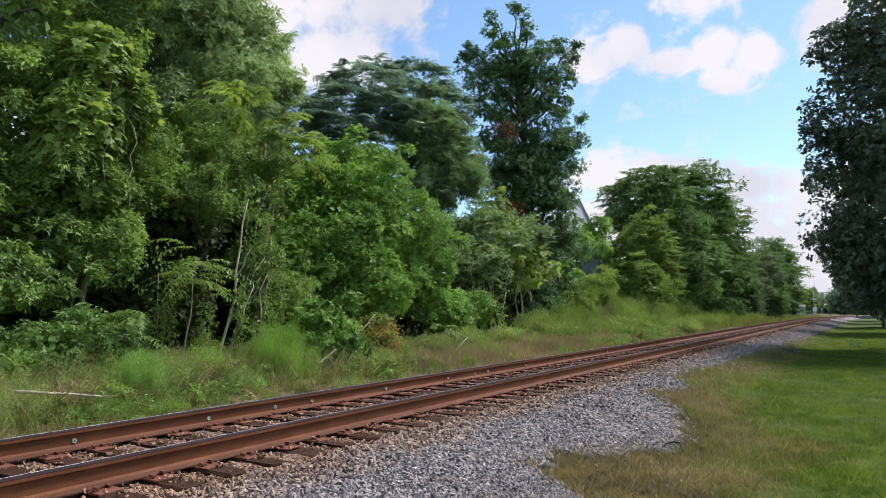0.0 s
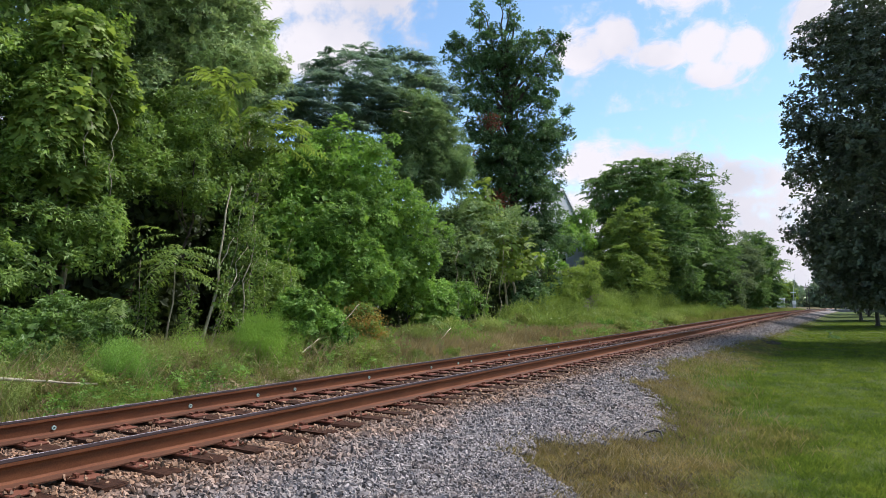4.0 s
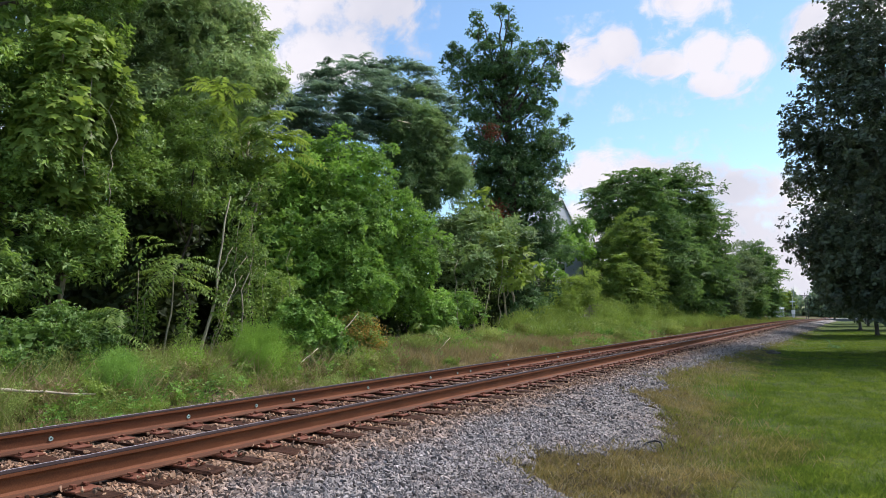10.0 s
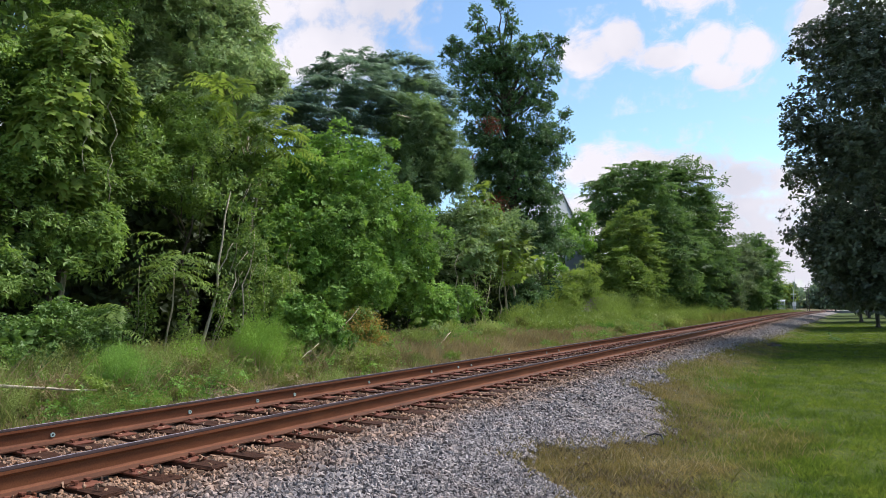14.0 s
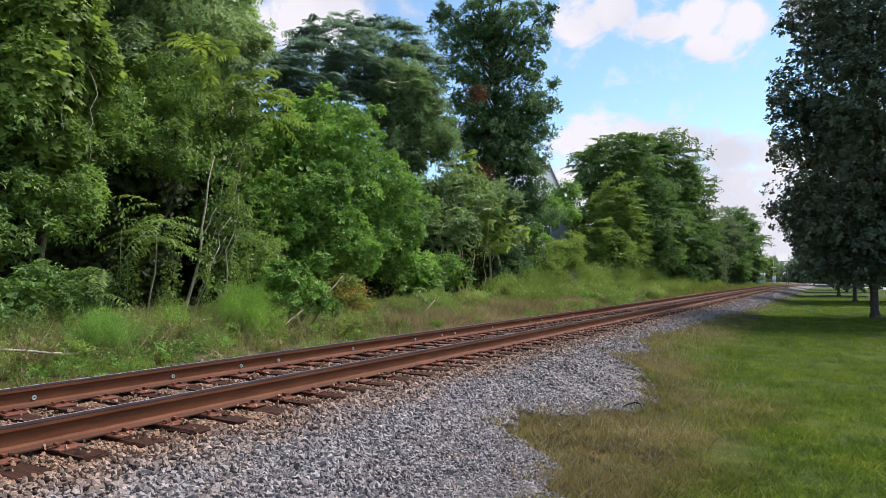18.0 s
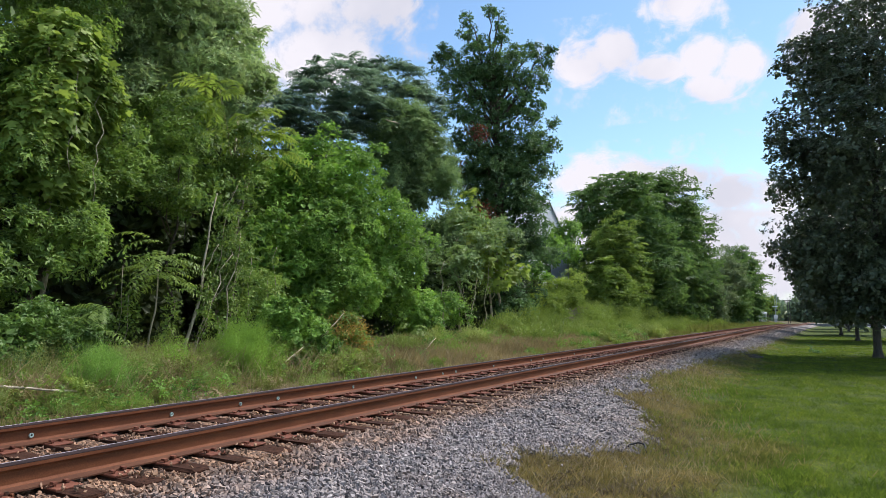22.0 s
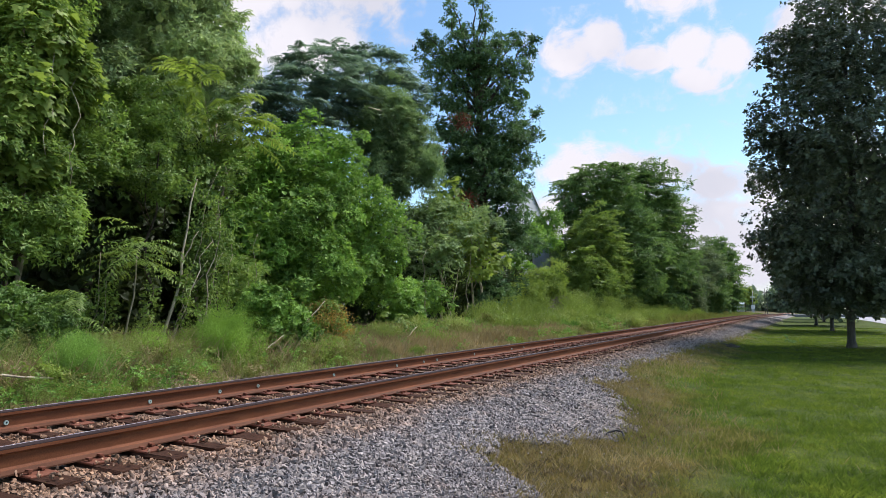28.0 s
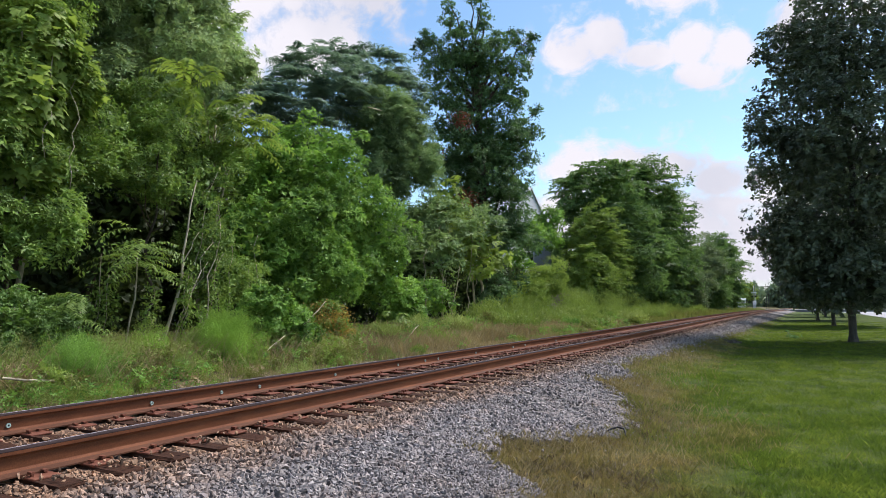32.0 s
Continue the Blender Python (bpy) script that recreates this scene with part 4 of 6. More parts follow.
    # young light trees at the foot of the tall one
    blobs = [(-10.5, 28.2, 4.6, 1.8, 1.4), (-10.5, 31.8, 4.9, 1.4, 1.2), (-10.0, 26.2, 3.2, 1.4, 1.2), (-10.9, 25.1, 3.8, 0.9, 0.8)]
    t, loc, rng = grown("feathered_sapling", "young tree with pale green drooping feathered leaves", "tree", (-10.5, 28.5), (-10.5, 28.6, 5.0), 0.07, blobs, M["pale"], seed=27)
    leaf_object("crown", [frond_crown(rng, loc, 60, 5, 0.7, 7, 0.24, 0.4, 0.2), foliage(rng, loc, 0.17, 0.5, 0.5)], M["silver"], t)
    blobs = [(-10.4, 29.2, 6.5, 0.6, 0.6), (-10.4, 28.5, 5.7, 0.55, 0.5), (-10.3, 30.2, 5.3, 0.8, 0.6), (-10.0, 31.4, 4.2, 0.9, 0.6), (-10.2, 32.6, 4.9, 0.8, 0.6), (-9.9, 33.6, 3.5, 0.8, 0.6), (-10.1, 31.8, 2.9, 0.7, 0.5), (-10.1, 30.0, 3.6, 0.6, 0.5)]
    t, loc, rng = grown("feathered_sapling", "young tree with broad light green drooping leaves", "tree", (-10.4, 32.0), (-10.3, 31.4, 5.6), 0.07, blobs, M["pale"], seed=28)
    lobed_object("crown", rng, loc, 520, 0.36, M["vine"], t)
    leaf_object("sprays", [frond_crown(rng, loc, 14, 4, 0.8, 6, 0.3, 0.42, 0.35)], M["vine"], t)
    shrub_tree("loose green shrub under the trees", "shrub", (-9.6, 25.0), (-9.5, 25.0, 1.8), 0.05,
               [(-9.5, 24.4, 1.2, 1.5, 0.7), (-8.6, 21.4, 1.0, 1.0, 0.7)], "bushleaf", ls=0.13, seed=29, name="low_shrub")
    shrub_tree("yellow-green spreading shrub above the fence", "shrub", (-10.4, 41.0), (-10.5, 41.0, 1.8), 0.06,
               [(-10.3, 41.0, 2.0, 1.1, 0.9), (-10.2, 42.6, 2.7, 1.2, 0.8), (-10.3, 39.2, 1.6, 1.0, 0.8), (-10.4, 43.9, 2.0, 0.9, 0.8), (-10.0, 40.2, 1.0, 0.9, 0.7)], "vine", ls=0.13, lw=0.4, lai=0.8, seed=30, name="spreading_shrub", ragged=0.7, spread=1.0, cover=1.2)
    shrub_tree("light green tree before the house", "tree", (-14.0, 49.5), (-14, 49.8, 6.5), 0.12,
               [(-13.6, 50.6, 6.0, 1.7, 1.0), (-13.4, 47.2, 6.0, 1.2, 0.9), (-13.0, 44.2, 3.4, 1.0, 1.0), (-13, 51.5, 2.2, 1.6, 0.9), (-12.5, 54.5, 1.4, 1.8, 1.6), (-13.6, 53.0, 7.6, 1.2, 1.1)], "bushleaf", ls=0.2, seed=31, fill=0.5)
    shrub_tree("yellow-green tree at the wood's edge", "tree", (-10.2, 53.5), (-10, 54, 6.5), 0.13,
               [(-10.0, 53.6, 6.0, 1.9, 2.5), (-10.0, 50.6, 3.0, 1.8, 2.4), (-10.0, 57.5, 4.6, 2.2, 3.4), (-10, 54, 2, 2.2, 1.6)], "yellow", ls=0.2, lw=0.4, lai=0.6, sprays=240, seed=32, lump=0.25, ragged=0.6, cover=1.3)
    shrub_tree("broad dark green tree with a rounded crown", "tree", (-12, 66), (-11.8, 66, 11), 0.3,
               [(-12.0, 63.3, 10.6, 4.2, 4.0), (-11.2, 63.6, 5.6, 4.6, 4.2), (-10.6, 61.5, 2.6, 2.6, 2.4)], "dome", ls=0.34, lw=0.4, lai=0.55, sprays=260, seed=33, lump=0.26, cover=1.5, ragged=0.5)
    shrub_tree("broad dark green tree with a rounded crown", "tree", (-11.8, 79), (-11.5, 79, 12.5), 0.3,
               [(-11.5, 78.0, 12.0, 4.7, 4.7), (-10.0, 85.3, 9.5, 3.2, 4.7), (-10.4, 81.5, 7.2, 3.4, 4.2), (-9.6, 88.5, 6.4, 2.6, 4.0), (-9.6, 72.5, 4.2, 3.6, 4.3), (-9.2, 84.5, 4.7, 2.7, 4.4)], "dome", ls=0.38, lw=0.4, sprays=300, seed=34, lump=0.26, cover=1.5, ragged=0.5, lai=0.55)
    shrub_tree("pale grey-green willowy tree beside the line", "tree", (-8.2, 95), (-8, 96, 6), 0.2,
               [(-8.0, 98.4, 5.4, 3.0, 3.6), (-7.4, 87.0, 2.2, 2.6, 2.4)], "grey", ls=0.3, lw=0.35, seed=35, lump=0.28, cover=1.5, ragged=0.5)
    shrub_tree("tall dark green last tree of the wood before the crossing", "tree", (-7.4, 114), (-7, 114, 8), 0.25,
               [(-7.0, 112.3, 7.4, 3.0, 3.5), (-6.5, 121.5, 5.2, 2.3, 4.6), (-6.6, 98, 2.0, 2.6, 2.4), (-6.3, 125.3, 2.6, 1.6, 3.4), (-7.5, 105, 5, 3.2, 4.2)], "dome", ls=0.4, lw=0.4, lai=0.7, sprays=120, seed=36, lump=0.28, cover=1.5, ragged=0.5)
    shrub_tree("shaded green tree behind the house", "tree", (-18.5, 66), (-18.4, 66, 6), 0.2,
               [(-17.6, 65.5, 4.8, 2.8, 2.6), (-18.6, 67, 2.4, 3.0, 2.2), (-20, 68, 6.5, 2.6, 2.2)], "dome", ls=0.3, lw=0.5, seed=37)
    # thin pale saplings at the edge
    rng = np.random.default_rng(40)
    for i, (a, b, r) in enumerate((((-6.6, 9.35, 0.0), (-6.75, 10.2, 3.7), 0.06), ((-6.65, 9.45, 0.1), (-6.75, 10.7, 2.4), 0.03), ((-6.9, 7.9, 0.0), (-7.2, 8.3, 2.0), 0.02),
                                   ((-6.75, 10.2, 0.0), (-6.85, 11.0, 2.9), 0.035), ((-7.2, 10.0, 2.2), (-7.1, 11.2, 4.2), 0.018), ((-8.9, 24.1, 0.1), (-9.0, 24.4, 3.3), 0.05), ((-8.9, 26.1, 0.1), (-9.0, 27.4, 2.7), 0.045), ((-9.0, 28.0, 0.1), (-9.0, 28.7, 3.6), 0.04),
                                   ((-8.8, 26.2, 0.1), (-8.8, 25.7, 2.2), 0.03), ((-10.6, 33.2, 0.1), (-10.6, 33.0, 4.5), 0.16))):
        r *= 0.65
        z = float(ground_z(a[0], a[1])) - 0.05
        if a[2] > 1:
            z = a[2]
        t = thing("sapling", "thin pale leaning sapling stem at the wood's edge", "sapling", "saplings at the wood's edge", at=(a[0], a[1], z if a[2] < 1 else float(ground_z(a[0], a[1]))))
        o = np.array(t.location)
        limb("stem", rng, np.array([a[0], a[1], z if a[2] < 1 else o[2]]) - o, np.array(b) - o, r, r * 0.35, M["pale"], t, 0.06, 7, 6)
        mid = (np.array(a) + np.array(b)) / 2 - o
        limb("twig", rng, mid, mid + [0.1, 0.35, 0.7], r * 0.4, r * 0.15, M["pale"], t, 0.04, 4, 5)
        leaf_object("leaves", [clumped(rng, [(*(np.array(b) - o), 0.45, 0.4), (*mid, 0.2, 0.6)], 14, 16, 0.12, 0.09, 0.5)], M["mid"], t)
    for x, y, z, h in ((-6.9, 11.25, 1.5, 0.9), (-6.8, 11.7, 1.2, 0.7), (-6.9, 10.75, 1.0, 0.8), (-6.8, 9.05, 0.8, 0.6), (-7.0, 8.2, 0.9, 0.7), (-7.0, 12.2, 1.7, 1.0), (-6.6, 9.75, 1.1, 0.6), (-7.0, 10.9, 2.6, 0.8)):
        z0 = float(ground_z(x, y))
        t = thing("climbing_vine", "thin leafy vine climbing before the dark hollow", "vine", "climbing vines", at=(x, y, z0))
        limb("stem", rng, (0, 0, 0), (0.05, 0.1, z + h - z0), 0.012, 0.006, M["pale"], t, 0.05, 8, 5)
        leaf_object("leaves", [clumped(rng, [(0.03, 0.06, z - z0, 0.14, h)], 46, 9, 0.06, 0.065, 0.75)], M["yellow"], t)
    # feathered seedling, fern-like, under the dark hollow
    for base, c, n, ln, lab in (((-6.9, 8.6), (-6.8, 8.8, 1.95), 34, 0.74, "yellow-green feathered seedling in front of a dark hollow"), ((-6.8, 7.5), (-6.6, 7.5, 0.9), 9, 0.5, "small feathered seedling beside the shrub"), ((-6.4, 17.2), (-6.3, 17.4, 0.45), 12, 0.6, "drooping broad-leaved weed beside the bush")):
        z = float(ground_z(*base)) - 0.03
        t = thing("feathered_seedling", lab, "seedling", "feathered seedlings", at=(*base, z))
        o = np.array((*base, z))
        limb("stem", rng, (0, 0, 0), np.array(c) - o, 0.022, 0.012, M["pale"], t, 0.03, 5, 6)
        a = rng.random(n) * 2 * np.pi
        d = unit(np.stack([np.cos(a), np.sin(a), 0.1 + 0.6 * rng.random(n)], 1))
        cc = np.array(c) - o + rng.normal(size=(n, 3)) * [0.1, 0.1, 0.2]
        leaf_object("fronds", [fronds(rng, cc, d, ln * 1.25, 13, 0.17, 0.2, 0.5)], M["yellow"], t)
    # behind the wood's edge: undergrowth and further trees, gloom put into their leaf colour
    t = thing("undergrowth", "tangled undergrowth filling the wood, leaves darkened as in shade", "undergrowth", kind="stuff", at=(-13, 20, 0.2))
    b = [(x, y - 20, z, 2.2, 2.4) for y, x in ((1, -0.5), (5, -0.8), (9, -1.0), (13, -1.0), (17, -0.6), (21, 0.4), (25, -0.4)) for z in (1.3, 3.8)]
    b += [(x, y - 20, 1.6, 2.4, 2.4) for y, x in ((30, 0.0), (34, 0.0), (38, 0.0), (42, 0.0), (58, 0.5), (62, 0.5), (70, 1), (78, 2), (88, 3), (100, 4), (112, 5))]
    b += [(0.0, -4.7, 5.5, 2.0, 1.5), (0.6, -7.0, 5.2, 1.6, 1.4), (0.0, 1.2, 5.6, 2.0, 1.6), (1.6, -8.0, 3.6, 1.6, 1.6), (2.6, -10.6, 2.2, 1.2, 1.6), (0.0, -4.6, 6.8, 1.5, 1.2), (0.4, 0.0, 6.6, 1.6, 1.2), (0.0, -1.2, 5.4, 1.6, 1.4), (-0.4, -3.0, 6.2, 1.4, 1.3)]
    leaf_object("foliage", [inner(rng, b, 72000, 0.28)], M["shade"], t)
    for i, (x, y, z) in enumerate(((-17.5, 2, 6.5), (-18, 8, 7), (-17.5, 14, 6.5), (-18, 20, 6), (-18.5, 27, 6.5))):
        shrub_tree("tall tree deep in the wood, leaves darkened as in shade", "tree", (x, y), (x, y, z), 0.2, [(x, y, z * 0.75, 3.2, z * 0.32), (x + 0.5, y + 1, z * 0.35, 3.2, z * 0.4)], "shade", ls=0.36, seed=50 + i, group="trees deep in the wood", lai=0.7)


def build_roadside_trees():
    rng0 = np.random.default_rng(60)
    blobs = [(5.1, 29.8, 8.7, 2.3, 2.2), (7.6, 31.0, 11.0, 3.2, 3.2), (5.35, 31.0, 5.4, 2.6, 2.6), (9.47, 29.8, 7.44, 3.36, 4.11), (7.5, 31.6, 14.0, 2.4, 2.2), (5.3, 31.0, 3.03, 2.15, 1.6), (8.52, 31.6, 3.51, 2.24, 1.71), (5.2, 30.4, 10.9, 1.7, 1.4), (6.85, 29.2, 6.96, 2.68, 3.43), (10.54, 32.2, 11.12, 2.8, 3.43), (6.5, 29.6, 1.9, 2.1, 1.2), (8.6, 30.4, 2.2, 2.0, 1.3), (5.0, 30.2, 2.7, 1.7, 1.5), (7.0, 32.5, 1.5, 2.2, 1.1), (3.9, 30.8, 3.9, 1.3, 1.1), (4.5, 30.6, 6.9, 1.5, 1.3), (7.2, 29.3, 1.3, 2.0, 0.9), (5.5, 30.0, 1.6, 1.5, 0.9), (9.4, 30.5, 1.3, 1.8, 0.9)]
    t, loc, rng = grown("roadside_tree", "large dark roadside tree with small rounded leaves, backlit", "tree", (6.35, 31.0), (6.6, 31, 10.5), 0.16, blobs, M["greybark"], "roadside trees", seed=61, lean=0.06)
    leaf_object("crown", [foliage(rng, loc, 0.12, 0.85, 0.55, ragged=0.15, cover=1.5, lump=0.3), inner(rng, loc, 2600, 0.3)], M["pear"], t)
    for i, (x, y, s) in enumerate(((6.3, 51, 0.75), (5.6, 68, 0.75), (6.6, 88, 0.85), (6.8, 110, 0.9))):
        bl = [(x + (b[0] - 6.6) * s, y + (b[1] - 31) * s, b[2] * s, b[3] * s, b[4] * s) for b in blobs]
        t, loc, rng = grown("roadside_tree", "dark roadside tree standing on the mown lawn", "tree", (x, y), (x, y, 8 * s), 0.13, bl, M["greybark"], "roadside trees", seed=62 + i, lean=0.06)
        leaf_object("crown", [foliage(rng, loc, 0.28, 0.8, 0.7, ragged=0.3), inner(rng, loc, 3000, 0.45)], M["pear"], t)


# ---------------------------------------------------------------- far end: crossing, road, house


def box(bm, x0, x1, y0, y1, z0, z1):
    v = bmesh.ops.create_cube(bm, size=1)["verts"]
    bmesh.ops.scale(bm, vec=(x1 - x0, y1 - y0, z1 - z0), verts=v)
    bmesh.ops.translate(bm, vec=((x0 + x1) / 2, (y0 + y1) / 2, (z0 + z1) / 2), verts=v)
    return v


def boxes(name, mat, *bs):
    bm = bmesh.new()
    for b in bs:
        box(bm, *b)
    return to_mesh(name, bm, mat)


def build_far():
    asphalt = plain("asphalt", (0.16, 0.16, 0.165), 0.9, 0, 0.2, 0.8)
    concrete = plain("pale_concrete", (0.30, 0.30, 0.31), 0.85, 0, 0.12, 0.5)
    white = plain("white_paint", (0.72, 0.74, 0.76), 0.5, 0, 0.06, 2)
    grey = plain("grey_metal", (0.45, 0.46, 0.48), 0.45, 0.3, 0.1, 3)
    tagged(new("crossing_road", boxes("crossing_road", asphalt, (-160, 160, 186.5, 193.5, -2.2, -1.03))), "grey asphalt road over the level crossing", "road", kind="structure")
    sv, sf = [], []
    for k, y in enumerate((-60, 0, 25, 50, 80, 110, 150, 186.4)):
        g = float(grade(y))
        sv += [(11.4, y, g - 0.95), (11.4, y, g - 0.64), (18, y, g - 0.64), (18, y, g - 0.95)]
        if k:
            sf += [(4 * k - 4 + m, 4 * k - 3 + m, 4 * k + 1 + m, 4 * k + m) for m in range(3)]
    tagged(new("side_street", mesh_of("side_street", sv, sf, (concrete,))), "pale side street beyond the lawn", "road", kind="structure")
    # signal mast with its raised gate arm
    t = thing("crossing_signal", "tall crossing signal mast with a raised gate arm and pale box", "signal", at=(-6.6, 185.0, -1.3))
    rng = np.random.default_rng(70)
    limb("mast", rng, (0, 0, 0), (0, 0, 6.2), 0.07, 0.06, grey, t, 0.0, 2, 8)
    limb("gate_arm", rng, (0.3, 0, 2.0), (0.45, 0, 9.0), 0.045, 0.03, grey, t, 0.0, 2, 6)
    part("gate_box", boxes("gate_box", white, (-0.35, 0.45, -0.3, 0.3, 1.6, 2.5)), t, "pale gate drive box")
    part("base", boxes("base", grey, (-0.3, 0.3, -0.3, 0.3, -0.3, 1.6)), t)
    for q in (-0.4, 0.4):
        part("signal_head", boxes("signal_head", M["dark"], (q - 0.2, q + 0.2, -0.1, 0.1, 3.4, 3.8)), t, "dark square-backed lamp")
    part("crossbuck", boxes("crossbuck", white, (-0.6, 0.6, -0.14, -0.1, 4.4, 4.6)), t)
    t = thing("relay_shed", "pale grey metal equipment shed beside the crossing", "shed", at=(-9.6, 183, -1.35))
    part("wall", boxes("wall", plain("pale_shed", (0.26, 0.28, 0.30), 0.5, 0, 0.05, 1), (-1.1, 1.1, -1.0, 1.0, 0, 2.9)), t)
    bm = bmesh.new()
    vs = [bm.verts.new(p) for p in ((-1.25, -1.15, 2.9), (1.25, -1.15, 2.9), (1.25, 1.15, 2.9), (-1.25, 1.15, 2.9), (-1.25, 0, 3.3), (1.25, 0, 3.3))]
    for f in ((0, 1, 5, 4), (2, 3, 4, 5), (0, 4, 3), (1, 2, 5), (3, 2, 1, 0)):
        bm.faces.new([vs[i] for i in f])
    part("roof", to_mesh("roof", bm, grey), t)
    part("door", boxes("door", grey, (-0.4, 0.4, -1.04, -1.0, 0.1, 2.0)), t)
    for x, y, h in ((-4.6, 212, 7.0), (-5.6, 222, 7.6)):
        t = thing("utility_pole", "grey wooden utility pole with a crossarm", "utility pole", "utility poles past the crossing", at=(x, y, -1.5))
        limb("pole", rng, (0, 0, 0), (0, 0, h), 0.10, 0.07, M["greybark"], t, 0.0, 3, 8)
        part("crossarm", boxes("crossarm", M["greybark"], (-1.1, 1.1, -0.06, 0.06, h - 0.8, h - 0.65)), t)
    shrub_tree("hazy yellow-green tree behind the equipment shed", "tree", (-9.6, 203), (-9.6, 203, 4.5), 0.15,
               [(-9.9, 203, 4.6, 1.9, 1.9), (-8.6, 204, 2.6, 1.8, 1.6), (-11.4, 204, 2.8, 1.9, 2.0)], "vine", ls=0.5, lw=0.6, seed=71)
    # woods beyond the crossing, with distance haze put into the leaf colour
    t = thing("distant_woods", "green line of trees beyond the crossing, leaves paled for haze", "woods", kind="stuff", at=(0, 250, -1.0))
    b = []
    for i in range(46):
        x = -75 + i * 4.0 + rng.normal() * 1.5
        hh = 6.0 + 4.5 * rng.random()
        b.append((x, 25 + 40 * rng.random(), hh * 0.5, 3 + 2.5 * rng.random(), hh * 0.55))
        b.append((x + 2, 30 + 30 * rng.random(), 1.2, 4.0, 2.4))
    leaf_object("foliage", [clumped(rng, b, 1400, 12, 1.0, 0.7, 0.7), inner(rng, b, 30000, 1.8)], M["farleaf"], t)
    # house among the trees
    t = thing("house", "pale grey two-storey house half hidden by trees", "house", at=(-16, 54, 0.0))
    siding = plain("grey_siding", (0.52, 0.55, 0.58), 0.6, 0, 0.08, 1)
    trim = plain("white_trim", (0.75, 0.76, 0.78), 0.5, 0, 0.05, 2)
    roofm = plain("shingle_roof", (0.50, 0.52, 0.55), 0.9, 0, 0.3, 4)
    glass = plain("window_glass", (0.05, 0.06, 0.07), 0.12, 0, 0.1, 1, 0)
    bm = bmesh.new()
    y0, y1, x0, x1, zw, zp = -3.6, 6.4, -9.0, 0.0, 7.8, 11.0
    ym = (y0 + y1) / 2
    vs = [bm.verts.new(p) for p in ((x1, y0, 0), (x1, y1, 0), (x1, y1, zw), (x1, ym, zp), (x1, y0, zw), (x0, y0, 0), (x0, y1, 0), (x0, y1, zw), (x0, ym, zp), (x0, y0, zw))]
    for f in ((0, 1, 2, 3, 4), (9, 8, 7, 6, 5), (0, 4, 9, 5), (1, 6, 7, 2), (4, 3, 8, 9), (3, 2, 7, 8)):
        bm.faces.new([vs[i] for i in f])
    part("wall", to_mesh("wall", bm, siding), t, "pale grey lap siding")
    for k in range(18):
        b = part("siding_board", boxes("siding_board", siding, (0.002, 0.03, y0 - 0.02, y1 + 0.02, 0.3 + k * 0.38, 0.3 + k * 0.38 + 0.34)), t)
    for s in (-1, 1):
        bm = bmesh.new()
        ye = y0 - 0.5 if s < 0 else y1 + 0.5
        ze = zw - 0.3
        q = [(x1 + 0.12, ym, zp + 0.12), (x0 - 0.5, ym, zp + 0.12), (x0 - 0.5, ye, ze), (x1 + 0.12, ye, ze)]
        a = [bm.verts.new(p) for p in q]
        c = [bm.verts.new((p[0], p[1], p[2] - 0.16)) for p in q]
        bm.faces.new(a)
        bm.faces.new(c[::-1])
        for i in range(4):
            bm.faces.new((a[i], a[(i + 1) % 4], c[(i + 1) % 4], c[i]))
        part("roof", to_mesh("roof", bm, roofm), t, "grey shingle roof slope")
    for yy, zz in ((-1.9, 4.6), (1.0, 4.6), (-1.9, 1.4), (1.4, 7.4)):
        w = part("window", boxes("window", trim, (0.03, 0.08, yy - 0.6, yy + 0.6, zz - 0.8, zz + 0.8)), t, "white window frame")
        part("pane", boxes("pane", glass, (0.07, 0.09, yy - 0.5, yy + 0.5, zz - 0.7, zz - 0.03)), w)
        part("pane", boxes("pane", glass, (0.07, 0.09, yy - 0.5, yy + 0.5, zz + 0.03, zz + 0.7)), w)
    d = part("deck", boxes("deck", M["greybark"], (0.05, 2.6, 2.4, 6.4, 3.55, 3.75)), t, "raised wooden deck")
    for yy in (2.6, 4.4, 6.2):
        part("deck_post", boxes("deck_post", M["greybark"], (2.3, 2.5, yy - 0.1, yy + 0.1, -0.1, 4.7)), d)
    part("deck_rail", boxes("deck_rail", M["greybark"], (2.35, 2.45, 2.4, 6.4, 4.6, 4.7)), d)
    # board fence
    t = thing("board_fence", "weathered grey board fence overgrown with shrubs", "fence", at=(-11.2, 44, 0.1))
    wood = plain("weathered_board", (0.20, 0.165, 0.125), 0.85, 0, 0.3, 5)
    bd = boxes("board", wood, (-0.012, 0.012, -0.07, 0.07, 0, 1.65))
    for i in range(34):
        b = part("board", bd, t)
        b.matrix_basis = pose(0, 2.2 + i * 0.155, random.uniform(-0.04, 0.04), random.uniform(-1, 1), 0, 0)
    for z in (0.4, 1.3):
        part("fence_rail", boxes("fence_rail", wood, (-0.06, -0.013, 2.1, 7.5, z, z + 0.09)), t)


# ---------------------------------------------------------------- cars


